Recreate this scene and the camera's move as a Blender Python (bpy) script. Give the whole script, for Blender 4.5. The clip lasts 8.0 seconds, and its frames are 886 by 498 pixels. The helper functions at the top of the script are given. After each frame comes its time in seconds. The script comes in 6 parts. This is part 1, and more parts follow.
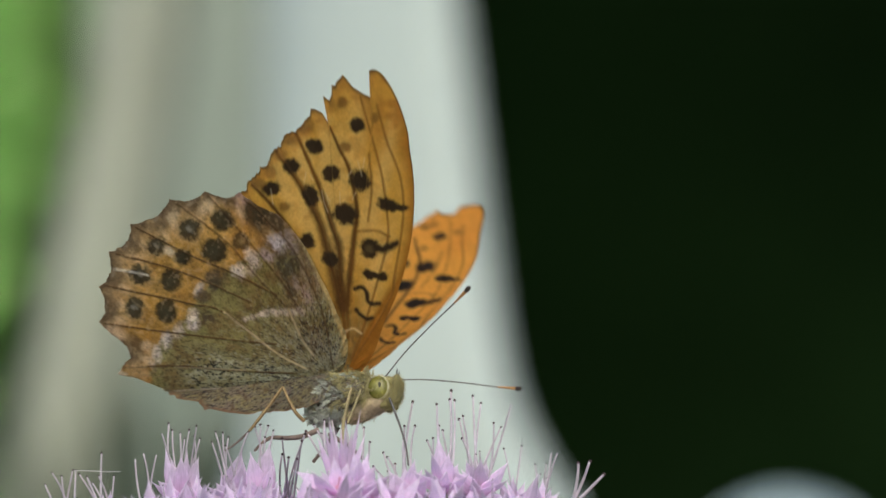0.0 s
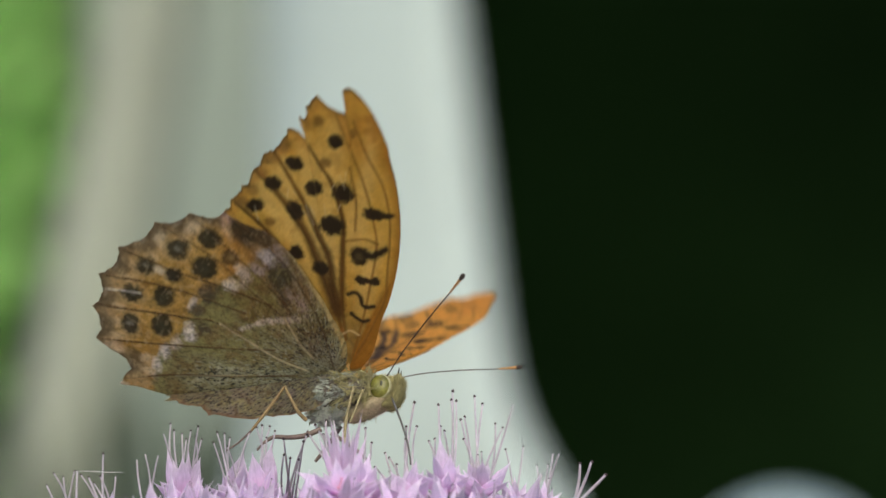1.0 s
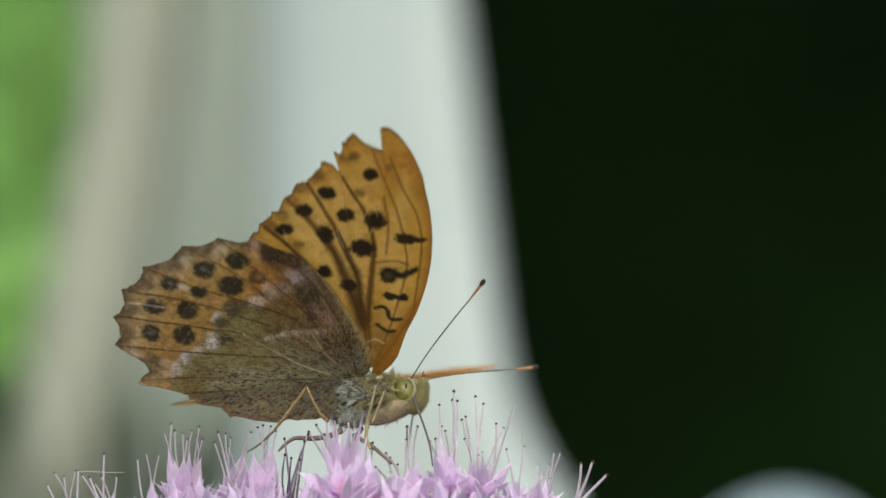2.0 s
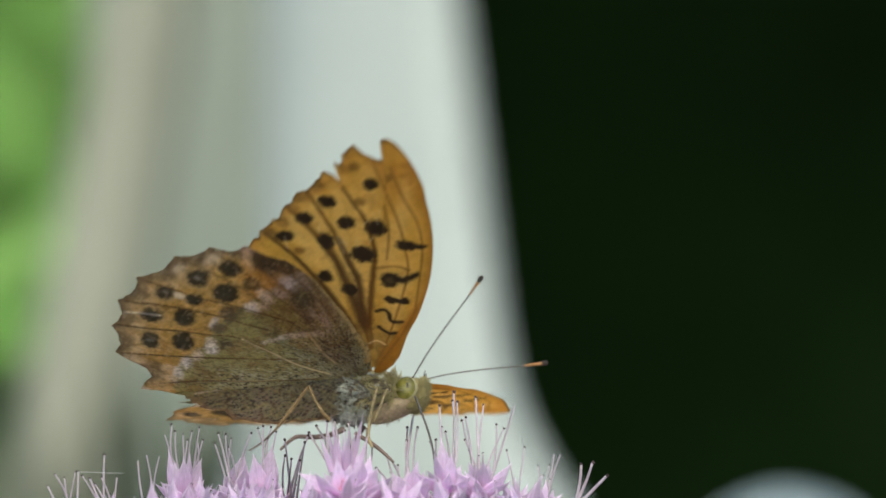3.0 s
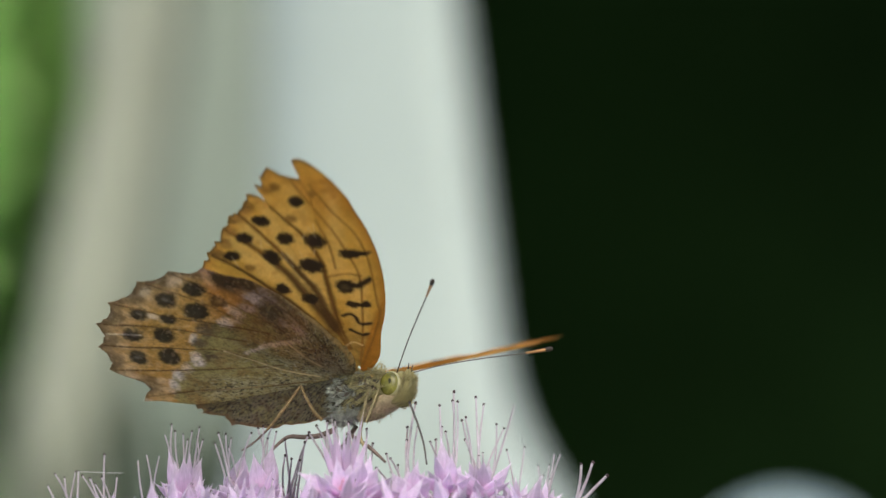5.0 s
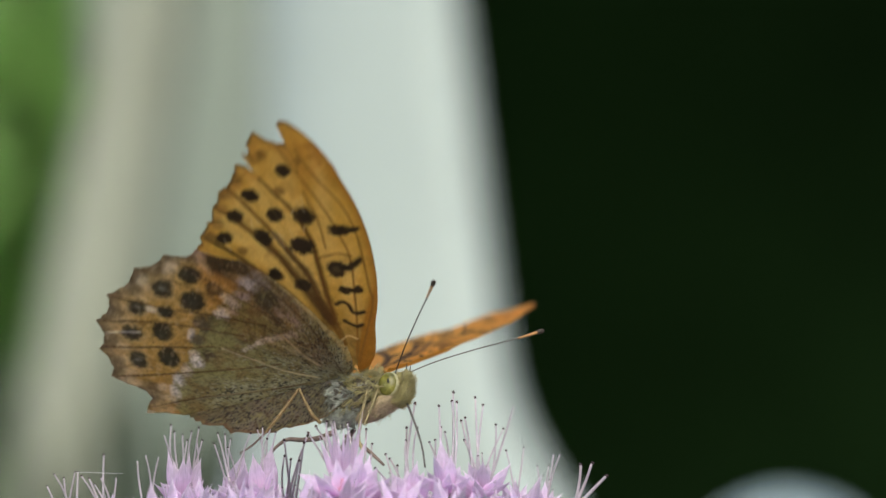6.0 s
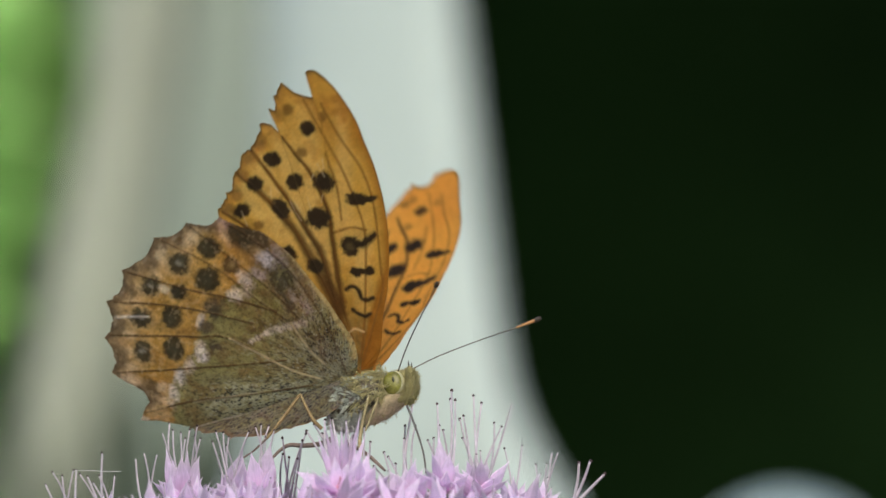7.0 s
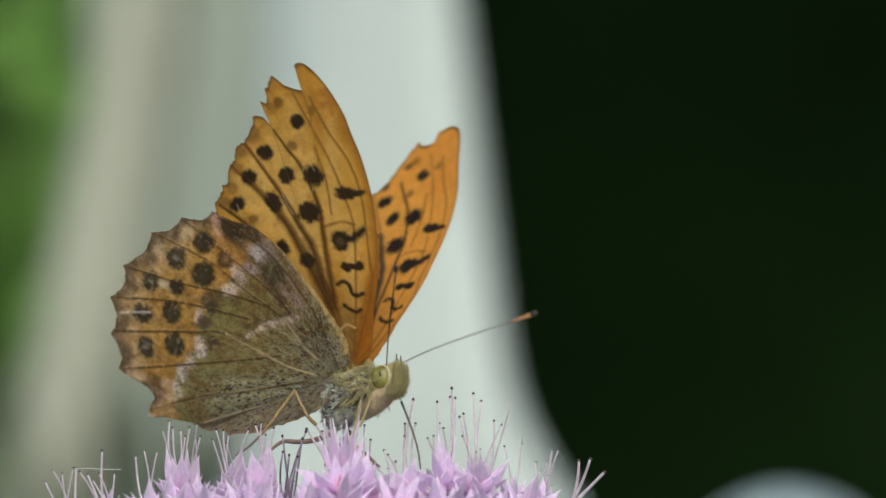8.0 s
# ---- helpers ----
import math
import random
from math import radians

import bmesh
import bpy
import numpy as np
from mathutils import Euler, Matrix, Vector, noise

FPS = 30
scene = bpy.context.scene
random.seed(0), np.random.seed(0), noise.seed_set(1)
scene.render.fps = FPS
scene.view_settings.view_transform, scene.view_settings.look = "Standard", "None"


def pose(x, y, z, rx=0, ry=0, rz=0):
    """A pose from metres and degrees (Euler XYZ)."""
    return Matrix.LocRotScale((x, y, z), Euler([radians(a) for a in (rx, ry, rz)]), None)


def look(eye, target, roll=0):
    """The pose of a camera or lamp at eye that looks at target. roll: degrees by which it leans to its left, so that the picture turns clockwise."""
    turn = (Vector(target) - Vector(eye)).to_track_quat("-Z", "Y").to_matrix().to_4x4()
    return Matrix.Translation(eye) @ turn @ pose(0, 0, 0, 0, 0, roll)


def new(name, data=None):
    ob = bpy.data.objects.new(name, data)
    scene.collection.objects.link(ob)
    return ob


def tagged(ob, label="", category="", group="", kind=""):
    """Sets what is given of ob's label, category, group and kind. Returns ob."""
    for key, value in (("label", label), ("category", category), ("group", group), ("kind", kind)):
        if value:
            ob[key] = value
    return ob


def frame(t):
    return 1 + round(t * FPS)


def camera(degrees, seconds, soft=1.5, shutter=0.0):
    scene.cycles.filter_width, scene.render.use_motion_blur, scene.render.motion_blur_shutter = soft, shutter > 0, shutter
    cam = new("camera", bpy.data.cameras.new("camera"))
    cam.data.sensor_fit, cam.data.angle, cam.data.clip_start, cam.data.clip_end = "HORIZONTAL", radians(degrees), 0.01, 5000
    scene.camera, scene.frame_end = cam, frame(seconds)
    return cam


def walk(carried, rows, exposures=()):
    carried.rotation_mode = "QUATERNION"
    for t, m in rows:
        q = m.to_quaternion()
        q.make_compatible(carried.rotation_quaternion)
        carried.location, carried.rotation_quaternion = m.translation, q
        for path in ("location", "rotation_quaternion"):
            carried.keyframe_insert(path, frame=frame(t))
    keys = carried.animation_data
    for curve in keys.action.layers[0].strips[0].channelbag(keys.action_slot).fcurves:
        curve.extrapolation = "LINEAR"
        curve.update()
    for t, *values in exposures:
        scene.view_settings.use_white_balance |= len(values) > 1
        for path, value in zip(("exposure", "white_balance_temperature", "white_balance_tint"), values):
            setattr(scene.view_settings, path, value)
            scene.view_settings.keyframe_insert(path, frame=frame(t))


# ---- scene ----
cam = camera(12, 8.0, soft=1.45, shutter=0.5)
EYE_Z = 0.55                      # lens height over the ground
REACH = 0.4848                    # lens to the flower head
U = 0.065e-3                      # wing unit: 0.065 mm
STILL = look((0, -REACH, EYE_Z), (0, 0, EYE_Z))
walk(cam, [(0.0, STILL), (8.0, STILL)], exposures=[(0.0, 0.02), (1.0, 0.07), (3.0, 0.13), (6.5, 0.12), (8.0, 0.08)])
cam.data.dof.use_dof = True
cam.data.dof.focus_distance = REACH - 0.004
cam.data.dof.aperture_fstop = 20.0

# ---- light: a bright overcast sky, with a wide soft sun ----
SUN_UP, SUN_ROUND = radians(54), radians(178)
world = bpy.data.worlds.new("sky")
scene.world = world
world.use_nodes = True
wn = world.node_tree.nodes
sky = wn.new("ShaderNodeTexSky")
sky.sky_type, sky.sun_disc = "NISHITA", False
sky.sun_elevation, sky.sun_rotation = SUN_UP, SUN_ROUND
sky.air_density, sky.dust_density, sky.ozone_density = 1.0, 4.0, 1.0
world.node_tree.links.new(sky.outputs["Color"], wn["Background"].inputs["Color"])
wn["Background"].inputs["Strength"].default_value = 0.165
sun = new("sun", bpy.data.lights.new("sun", "SUN"))
sun.data.energy, sun.data.angle, sun.data.color = 1.25, radians(60), (1.0, 0.97, 0.88)
sun_way = Vector((math.cos(SUN_UP) * math.sin(SUN_ROUND), math.cos(SUN_UP) * math.cos(SUN_ROUND), math.sin(SUN_UP)))
sun.matrix_world = look(sun_way * 10, (0, 0, 0))


# ---- materials ----
def material(name, colour, rough=0.7, grain=(400, 0.2), stain=(60, 0.2), bump=0.1, translucent=0.0, sheen=0.0, attribute="", spec=0.3, island=0.0, through_gamma=0.55):
    """A surface with two scales of variation: fine grain and broad stains, and with relief from the grain."""
    m = bpy.data.materials.new(name)
    m.use_nodes = True
    nt = m.node_tree
    n, link = nt.nodes, nt.links.new
    b = n["Principled BSDF"]
    out = n["Material Output"]
    co = n.new("ShaderNodeTexCoord")
    fine, broad = n.new("ShaderNodeTexNoise"), n.new("ShaderNodeTexNoise")
    for tex, (scale, _) in ((fine, grain), (broad, stain)):
        tex.inputs["Scale"].default_value, tex.inputs["Detail"].default_value = scale, 4
        link(co.outputs["Object"], tex.inputs["Vector"])
    if attribute:
        base = n.new("ShaderNodeAttribute")
        base.attribute_name = attribute
    else:
        base = n.new("ShaderNodeRGB")
        base.outputs[0].default_value = (*colour, 1)
    last = base.outputs[0]
    for tex, (_, amount) in ((fine, grain), (broad, stain)):
        vary = n.new("ShaderNodeMapRange")
        vary.inputs["From Min"].default_value, vary.inputs["From Max"].default_value = 0.3, 0.7
        vary.inputs["To Min"].default_value, vary.inputs["To Max"].default_value = 1 - amount, 1 + amount
        link(tex.outputs["Fac"], vary.inputs["Value"])
        mul = n.new("ShaderNodeVectorMath")
        mul.operation = "SCALE"
        link(last, mul.inputs[0])
        link(vary.outputs[0], mul.inputs["Scale"])
        last = mul.outputs[0]
    if island:
        info, span, mul = n.new("ShaderNodeObjectInfo"), n.new("ShaderNodeMapRange"), n.new("ShaderNodeVectorMath")
        span.inputs["To Min"].default_value, span.inputs["To Max"].default_value = 1 - island, 1 + island
        mul.operation = "SCALE"
        link(info.outputs["Random"], span.inputs["Value"])
        link(last, mul.inputs[0])
        link(span.outputs[0], mul.inputs["Scale"])
        last = mul.outputs[0]
    link(last, b.inputs["Base Color"])
    b.inputs["Roughness"].default_value = rough
    b.inputs["Specular IOR Level"].default_value = spec
    b.inputs["Sheen Weight"].default_value = sheen
    if bump:
        bm_ = n.new("ShaderNodeBump")
        bm_.inputs["Strength"].default_value = bump
        bm_.inputs["Distance"].default_value = 0.3 / grain[0]
        link(fine.outputs["Fac"], bm_.inputs["Height"])
        link(bm_.outputs[0], b.inputs["Normal"])
    if translucent:
        tr, mix = n.new("ShaderNodeBsdfTranslucent"), n.new("ShaderNodeMixShader")
        root = n.new("ShaderNodeGamma")
        root.inputs["Gamma"].default_value = through_gamma
        link(last, root.inputs["Color"])
        link(root.outputs[0], tr.inputs["Color"])
        mix.inputs[0].default_value = translucent
        link(b.outputs[0], mix.inputs[1])
        link(tr.outputs[0], mix.inputs[2])
        link(mix.outputs[0], out.inputs["Surface"])
    return m


M_WING = material("smooth wing scales", (0.5, 0.3, 0.1), 0.75, (3600, 0.10), (700, 0.10), 0.25, 0.71, 0.15, "scales", 0.2, 0.0, 0.58)
M_WING_ROUGH = material("rough frosted wing scales", (0.2, 0.2, 0.1), 0.8, (4200, 0.16), (900, 0.12), 0.4, 0.60, 0.3, "scales", 0.2, 0.0, 0.56)
M_FUR = material("grey body fur", (0.42, 0.45, 0.365), 0.9, (3000, 0.35), (900, 0.5), 0.2, 0.2, 0.4)
M_BUFF = material("buff fur", (0.52, 0.425, 0.255), 0.9, (3000, 0.25), (400, 0.2), 0.2, 0.25, 0.4)
M_OLIVE = material("olive fur", (0.40, 0.36, 0.155), 0.9, (3000, 0.3), (400, 0.2), 0.2, 0.2, 0.4)
M_FROST = material("pale frosted fur", (0.50, 0.55, 0.46), 0.9, (3000, 0.25), (700, 0.3), 0.2, 0.25, 0.4)
M_FACE = material("olive buff face fur", (0.34, 0.305, 0.12), 0.9, (3000, 0.1), (400, 0.12), 0.2, 0.25, 0.4)
M_RING = material("cream eye ring", (0.42, 0.40, 0.22), 0.7, (3000, 0.2), (700, 0.2), 0.2)
M_SKIN = material("dark cuticle", (0.10, 0.085, 0.06), 0.5, (2500, 0.3), (300, 0.3), 0.3)
M_EYE = material("olive green compound eye", (0.155, 0.15, 0.03), 0.25, (9000, 0.3), (900, 0.6), 0.5, 0, 0, "", 0.5)
M_PUPIL = material("dark eye spot", (0.03, 0.03, 0.01), 0.3, (9000, 0.2), (700, 0.2), 0.2)
M_LEG = material("tan leg scales", (0.28, 0.20, 0.09), 0.6, (4000, 0.25), (600, 0.25), 0.2)
M_LEG_OLIVE = material("olive tan leg scales", (0.33, 0.28, 0.14), 0.7, (4000, 0.3), (600, 0.3), 0.3)
M_LEG_DARK = material("grey brown leg scales", (0.20, 0.15, 0.12), 0.6, (4000, 0.25), (600, 0.25), 0.2)
M_HORN = material("dark antenna", (0.05, 0.038, 0.028), 0.5, (6000, 0.3), (600, 0.4), 0.3)
M_HORN_PALE = material("grey brown antenna", (0.10, 0.085, 0.065), 0.5, (6000, 0.3), (600, 0.4), 0.3)
M_HORN_TIP = material("rusty antenna shaft end", (0.46, 0.25, 0.09), 0.5, (6000, 0.2), (600, 0.2), 0.2)
M_TONGUE = material("dark grey proboscis", (0.11, 0.105, 0.095), 0.4, (4000, 0.2), (600, 0.2), 0.2)
def petal_material():
    """Rose at the claw, lilac white along the blade."""
    m = material("pale pink petal", (0.8, 0.6, 0.8), 0.6, (1800, 0.05), (260, 0.14), 0.15, 0.55, 0.1, "", 0.2, 0.2)
    n, link = m.node_tree.nodes, m.node_tree.links.new
    rgb = next(q for q in n if q.bl_idname == "ShaderNodeRGB")
    co = next(q for q in n if q.bl_idname == "ShaderNodeTexCoord")
    split, ramp, span = n.new("ShaderNodeSeparateXYZ"), n.new("ShaderNodeValToRGB"), n.new("ShaderNodeMapRange")
    link(co.outputs["Object"], split.inputs[0])
    link(split.outputs["Z"], span.inputs["Value"])
    span.inputs["From Max"].default_value = 120 * U
    link(span.outputs[0], ramp.inputs[0])
    e = ramp.color_ramp.elements
    e[0].position, e[0].color = 0.0, (0.90, 0.60, 0.80, 1)
    e[1].position, e[1].color = 1.0, (0.95, 0.87, 0.97, 1)
    mid = e.new(0.6)
    mid.color = (0.91, 0.77, 0.965, 1)
    # fine streaks along the blade
    stretch, streak, span2, mul = n.new("ShaderNodeMapping"), n.new("ShaderNodeTexNoise"), n.new("ShaderNodeMapRange"), n.new("ShaderNodeVectorMath")
    stretch.inputs["Scale"].default_value = (1, 1, 0.06)
    streak.inputs["Scale"].default_value = 3200
    span2.inputs["From Min"].default_value, span2.inputs["From Max"].default_value = 0.3, 0.7
    span2.inputs["To Min"].default_value, span2.inputs["To Max"].default_value = 0.78, 1.10
    mul.operation = "SCALE"
    link(co.outputs["Object"], stretch.inputs["Vector"])
    link(stretch.outputs[0], streak.inputs["Vector"])
    link(streak.outputs["Fac"], span2.inputs["Value"])
    link(ramp.outputs[0], mul.inputs[0])
    link(span2.outputs[0], mul.inputs["Scale"])
    for l in list(rgb.outputs[0].links):
        link(mul.outputs[0], l.to_socket)
    return m


M_PETAL = petal_material()
M_FILAMENT = material("pale filament", (0.56, 0.51, 0.55), 0.5, (2500, 0.12), (300, 0.15), 0.1, 0.15, 0, "", 0.3, 0.12)
M_ANTHER = material("dark maroon anther", (0.065, 0.045, 0.045), 0.8, (5000, 0.35), (700, 0.3), 0.4)
M_CARPEL = material("rose carpel", (0.70, 0.38, 0.50), 0.5, (2500, 0.2), (300, 0.25), 0.2, 0.2, 0, "", 0.3, 0.2)
M_CALYX = material("grey green stalk", (0.20, 0.27, 0.13), 0.55, (1500, 0.2), (150, 0.25), 0.2)
M_THREAD = material("spider silk", (0.75, 0.75, 0.72), 0.4, (2000, 0.1), (200, 0.1), 0)
M_PLASTER = material("white painted plaster", (0.61, 0.71, 0.655), 0.6, (90, 0.03), (7, 0.05), 0.15)
M_POST = material("weathered pale wood", (0.40, 0.43, 0.325), 0.75, (120, 0.08), (5, 0.12), 0.2)
M_STONE = material("pale grey stone", (0.36, 0.48, 0.50), 0.7, (90, 0.08), (9, 0.12), 0.3)
# near-black green: the shade over distant shrubs is put into this colour
M_DARK = material("dark backdrop with shade in its colour", (0.0125, 0.032, 0.0085), 0.9, (40, 0.25), (1.1, 0.5), 0.2, 0, 0, "", 0.04)
M_WALL = material("grey green plaster", (0.368, 0.432, 0.343), 0.85, (60, 0.06), (2.5, 0.12), 0.2)
M_EARTH = material("garden soil and moss", (0.10, 0.11, 0.06), 0.95, (60, 0.4), (3, 0.35), 0.5)
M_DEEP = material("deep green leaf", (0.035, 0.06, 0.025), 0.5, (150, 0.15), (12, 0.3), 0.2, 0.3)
# one kind of leaf twice: strong light put into the first colour, less into the second
M_LEAF_LIT = material("brightly lit green leaf", (0.52, 0.88, 0.30), 0.5, (150, 0.12), (12, 0.2), 0.2, 0.22)
M_LEAF_DIM = material("dimmer green leaf", (0.27, 0.54, 0.125), 0.5, (150, 0.12), (12, 0.2), 0.2, 0.22)


# ---- small builders ----
def part(name, bm, mat, parent=None, label="", smooth=True):
    me = bpy.data.meshes.new(name)
    bm.to_mesh(me)
    bm.free()
    for mt in (mat if isinstance(mat, (list, tuple)) else [mat]):
        me.materials.append(mt)
    if smooth:
        me.polygons.foreach_set("use_smooth", [True] * len(me.polygons))
    ob = new(name, me)
    ob.parent = parent
    return tagged(ob, label)


def empty(name, m, label, category, group="", kind=""):
    ob = new(name)
    ob.empty_display_size = 0.005
    ob.matrix_basis = m
    return tagged(ob, label, category, group, kind)


def add_tube(bm, path, radii, sides=8, index=0):
    """A closed tube along a polyline, with a radius at each point."""
    path = [Vector(p) for p in path]
    rings = []
    side = None
    for i, p in enumerate(path):
        d = (path[min(i + 1, len(path) - 1)] - path[max(i - 1, 0)]).normalized()
        if side is None:
            side = d.orthogonal().normalized()
        side = (side - d * side.dot(d)).normalized()
        up = d.cross(side)
        rings.append([bm.verts.new(p + (side * math.cos(a) + up * math.sin(a)) * radii[i])
                      for a in (2 * math.pi * k / sides for k in range(sides))])
    for a, b in zip(rings, rings[1:]):
        for k in range(sides):
            bm.faces.new((a[k], a[(k + 1) % sides], b[(k + 1) % sides], b[k])).material_index = index
    bm.faces.new(list(reversed(rings[0]))).material_index = index
    bm.faces.new(rings[-1]).material_index = index
    return bm


def bend(points, n=24):
    """A smooth line through a few handles (Catmull-Rom)."""
    p = [Vector(q) for q in points]
    p = [2 * p[0] - p[1], *p, 2 * p[-1] - p[-2]]
    out = []
    spans = len(p) - 3
    for k in range(n + 1):
        s = min(k / n * spans, spans - 1e-6)
        i, f = int(s), s - int(s)
        a, b, c, d = p[i:i + 4]
        out.append(0.5 * (2 * b + (c - a) * f + (2 * a - 5 * b + 4 * c - d) * f * f + (3 * b - a - 3 * c + d) * f ** 3))
    return out


def add_ball(bm, centre, size, seg=24, rings=16, lump=0.0, seed=0, turn=None, index=0):
    m = Matrix.Translation(centre) @ (turn or Matrix.Identity(4)) @ Matrix.Diagonal((*size, 1))
    made = bmesh.ops.create_uvsphere(bm, u_segments=seg, v_segments=rings, radius=1.0, matrix=m)["verts"]
    c = Vector(centre)
    for v in made:
        if lump:
            v.co += (v.co - c) * lump * noise.noise(v.co / max(size) * 2.2 + Vector((seed, 0, 0)))
        for f in v.link_faces:
            f.material_index = index
    return bm


def add_fur(bm, centre, size, count, length, lean, seed, width=0.9, index=0, keep=None):
    """Many thin tapered hairs, standing out of an ellipsoid and leaning one way."""
    rnd = random.Random(seed)
    c, lean = Vector(centre), Vector(lean)
    for _ in range(count):
        d = Vector((rnd.gauss(0, 1), rnd.gauss(0, 1), rnd.gauss(0, 1))).normalized()
        if keep and not keep(d):
            continue
        p = c + Vector((d.x * size[0], d.y * size[1], d.z * size[2])) * 0.96
        way = (d + lean * rnd.uniform(0.5, 1.3) + Vector((rnd.gauss(0, .25), rnd.gauss(0, .25), rnd.gauss(0, .25)))).normalized()
        s = way.cross(Vector((rnd.gauss(0, 1), rnd.gauss(0, 1), rnd.gauss(0, 1)))).normalized() * width * U * 0.5
        ln = length * rnd.uniform(0.5, 1.3)
        mid = p + way * ln * 0.55 + lean * ln * 0.08
        tip = p + way * ln + lean * ln * 0.25
        v = [bm.verts.new(q) for q in (p - s, p + s, mid + s * 0.8, mid - s * 0.8, tip)]
        bm.faces.new(v[:4]).material_index = index
        bm.faces.new((v[3], v[2], v[4])).material_index = index
    return bm


# ---- the butterfly's wings ----
def hash_noise(x, y, seed=0):
    """Smooth value noise on arrays, from -1 to 1."""
    xi, yi = np.floor(x).astype(np.int64), np.floor(y).astype(np.int64)
    xf, yf = x - xi, y - yi
    xf, yf = xf * xf * (3 - 2 * xf), yf * yf * (3 - 2 * yf)

    def h(a, b):
        n = (a * 374761393 + b * 668265263 + seed * 982451653) & 0x7FFFFFFF
        n = ((n ^ (n >> 13)) * 1274126177) & 0x7FFFFFFF
        return ((n ^ (n >> 16)) & 0xFFFF) / 32767.5 - 1
    return (h(xi, yi) * (1 - xf) + h(xi + 1, yi) * xf) * (1 - yf) + (h(xi, yi + 1) * (1 - xf) + h(xi + 1, yi + 1) * xf) * yf


class Paint:
    """Colours of the scales over a wing, laid on in marks; u forward and v outward, in wing units from the wing's root."""

    def __init__(self, u, v, base, seed):
        self.u, self.v, self.seed = u, v, seed
        self.c = np.tile(np.array(base, float), (len(u), 1))
        self.phi = np.degrees(np.arctan2(v, u)) % 360
        self.r = np.hypot(u, v)
        self.ragged = hash_noise(u / 7, v / 7, seed) * 0.6 + hash_noise(u / 2.7, v / 2.7, seed + 1) * 0.4

    def lay(self, mask, colour, strength=1.0):
        m = (np.clip(mask, 0, 1) * strength)[:, None]
        self.c = self.c * (1 - m) + np.array(colour) * m

    def spot(self, phi, r, a, b, colour, turn=0.0, soft=0.22, ragged=0.34, strength=1.0, hollow=0.0):
        """A ragged oval: a across the ray, b along it."""
        t = math.radians(phi)
        du, dv = self.u - r * math.cos(t), self.v - r * math.sin(t)
        t += math.radians(turn)
        x, y = -du * math.sin(t) + dv * math.cos(t), du * math.cos(t) + dv * math.sin(t)
        d = np.sqrt((x / a) ** 2 + (y / b) ** 2) + self.ragged * ragged
        m = np.clip((1.1 + soft - d) / (2 * soft), 0, 1)
        if hollow:
            m *= 1 - hollow * np.clip((0.55 + soft - d) / (2 * soft), 0, 1)
        self.lay(m, colour, strength)

    def line(self, points, width, colour, strength=1.0, taper=0.0, ragged=0.35, smooth=True):
        """A line along points given as angle and radius."""
        q = [(r * math.cos(math.radians(p)), r * math.sin(math.radians(p)), 0) for p, r in points]
        q = [(w.x, w.y) for w in bend(q, 10 * (len(q) - 1))] if smooth else [w[:2] for w in q]
        best = np.full(len(self.u), 1e9)
        for i, ((ax, ay), (bx, by)) in enumerate(zip(q, q[1:])):
            k = i / max(1, len(q) - 1)
            ex, ey = bx - ax, by - ay
            s = np.clip(((self.u - ax) * ex + (self.v - ay) * ey) / (ex * ex + ey * ey + 1e-9), 0, 1)
            d = np.hypot(self.u - ax - s * ex, self.v - ay - s * ey) / (1 - taper * k)
            best = np.minimum(best, d)
        d = best / width + self.ragged * ragged
        self.lay(np.clip(1.5 - d, 0, 1), colour, strength)
        return best


def margin_line(handles, scallops, depth, tears=(), n=420, jag=1.0):
    """The outline of a wing as rays and lengths: smooth between its handles, with scallops between the vein ends and torn places."""
    ph = np.array([h[0] for h in handles], float)
    rr = np.array([h[1] for h in handles], float)
    # even steps along the edge
    path = bend([(a, b, 0) for a, b in zip(ph, rr)], 40 * (len(ph) - 1))
    pp, pr = np.array([p.x for p in path]), np.array([p.y for p in path])
    px, py = pr * np.cos(np.radians(pp)), pr * np.sin(np.radians(pp))
    ps = np.concatenate([[0], np.cumsum(np.hypot(np.diff(px), np.diff(py)))])
    t = np.linspace(0, ps[-1], n)
    phi, r = np.interp(t, ps, pp), np.interp(t, ps, pr)
    for a, b in zip(scallops, scallops[1:]):
        k = (phi > a) & (phi < b)
        r[k] -= depth * np.sin(np.pi * (phi[k] - a) / (b - a)) ** 0.8
    inside = (phi > scallops[0]) & (phi < scallops[-1])
    r[inside] += jag * 3.0 * hash_noise(phi[inside] * 1.3, phi[inside] * 0, 5) + jag * 2.4 * hash_noise(phi[inside] * 4.1, phi[inside] * 0, 6)
    for a, b, ra, rb in tears:
        k = (phi >= a) & (phi <= b)
        r[k] = np.minimum(r[k], ra + (rb - ra) * (phi[k] - a) / (b - a))
    return phi, r


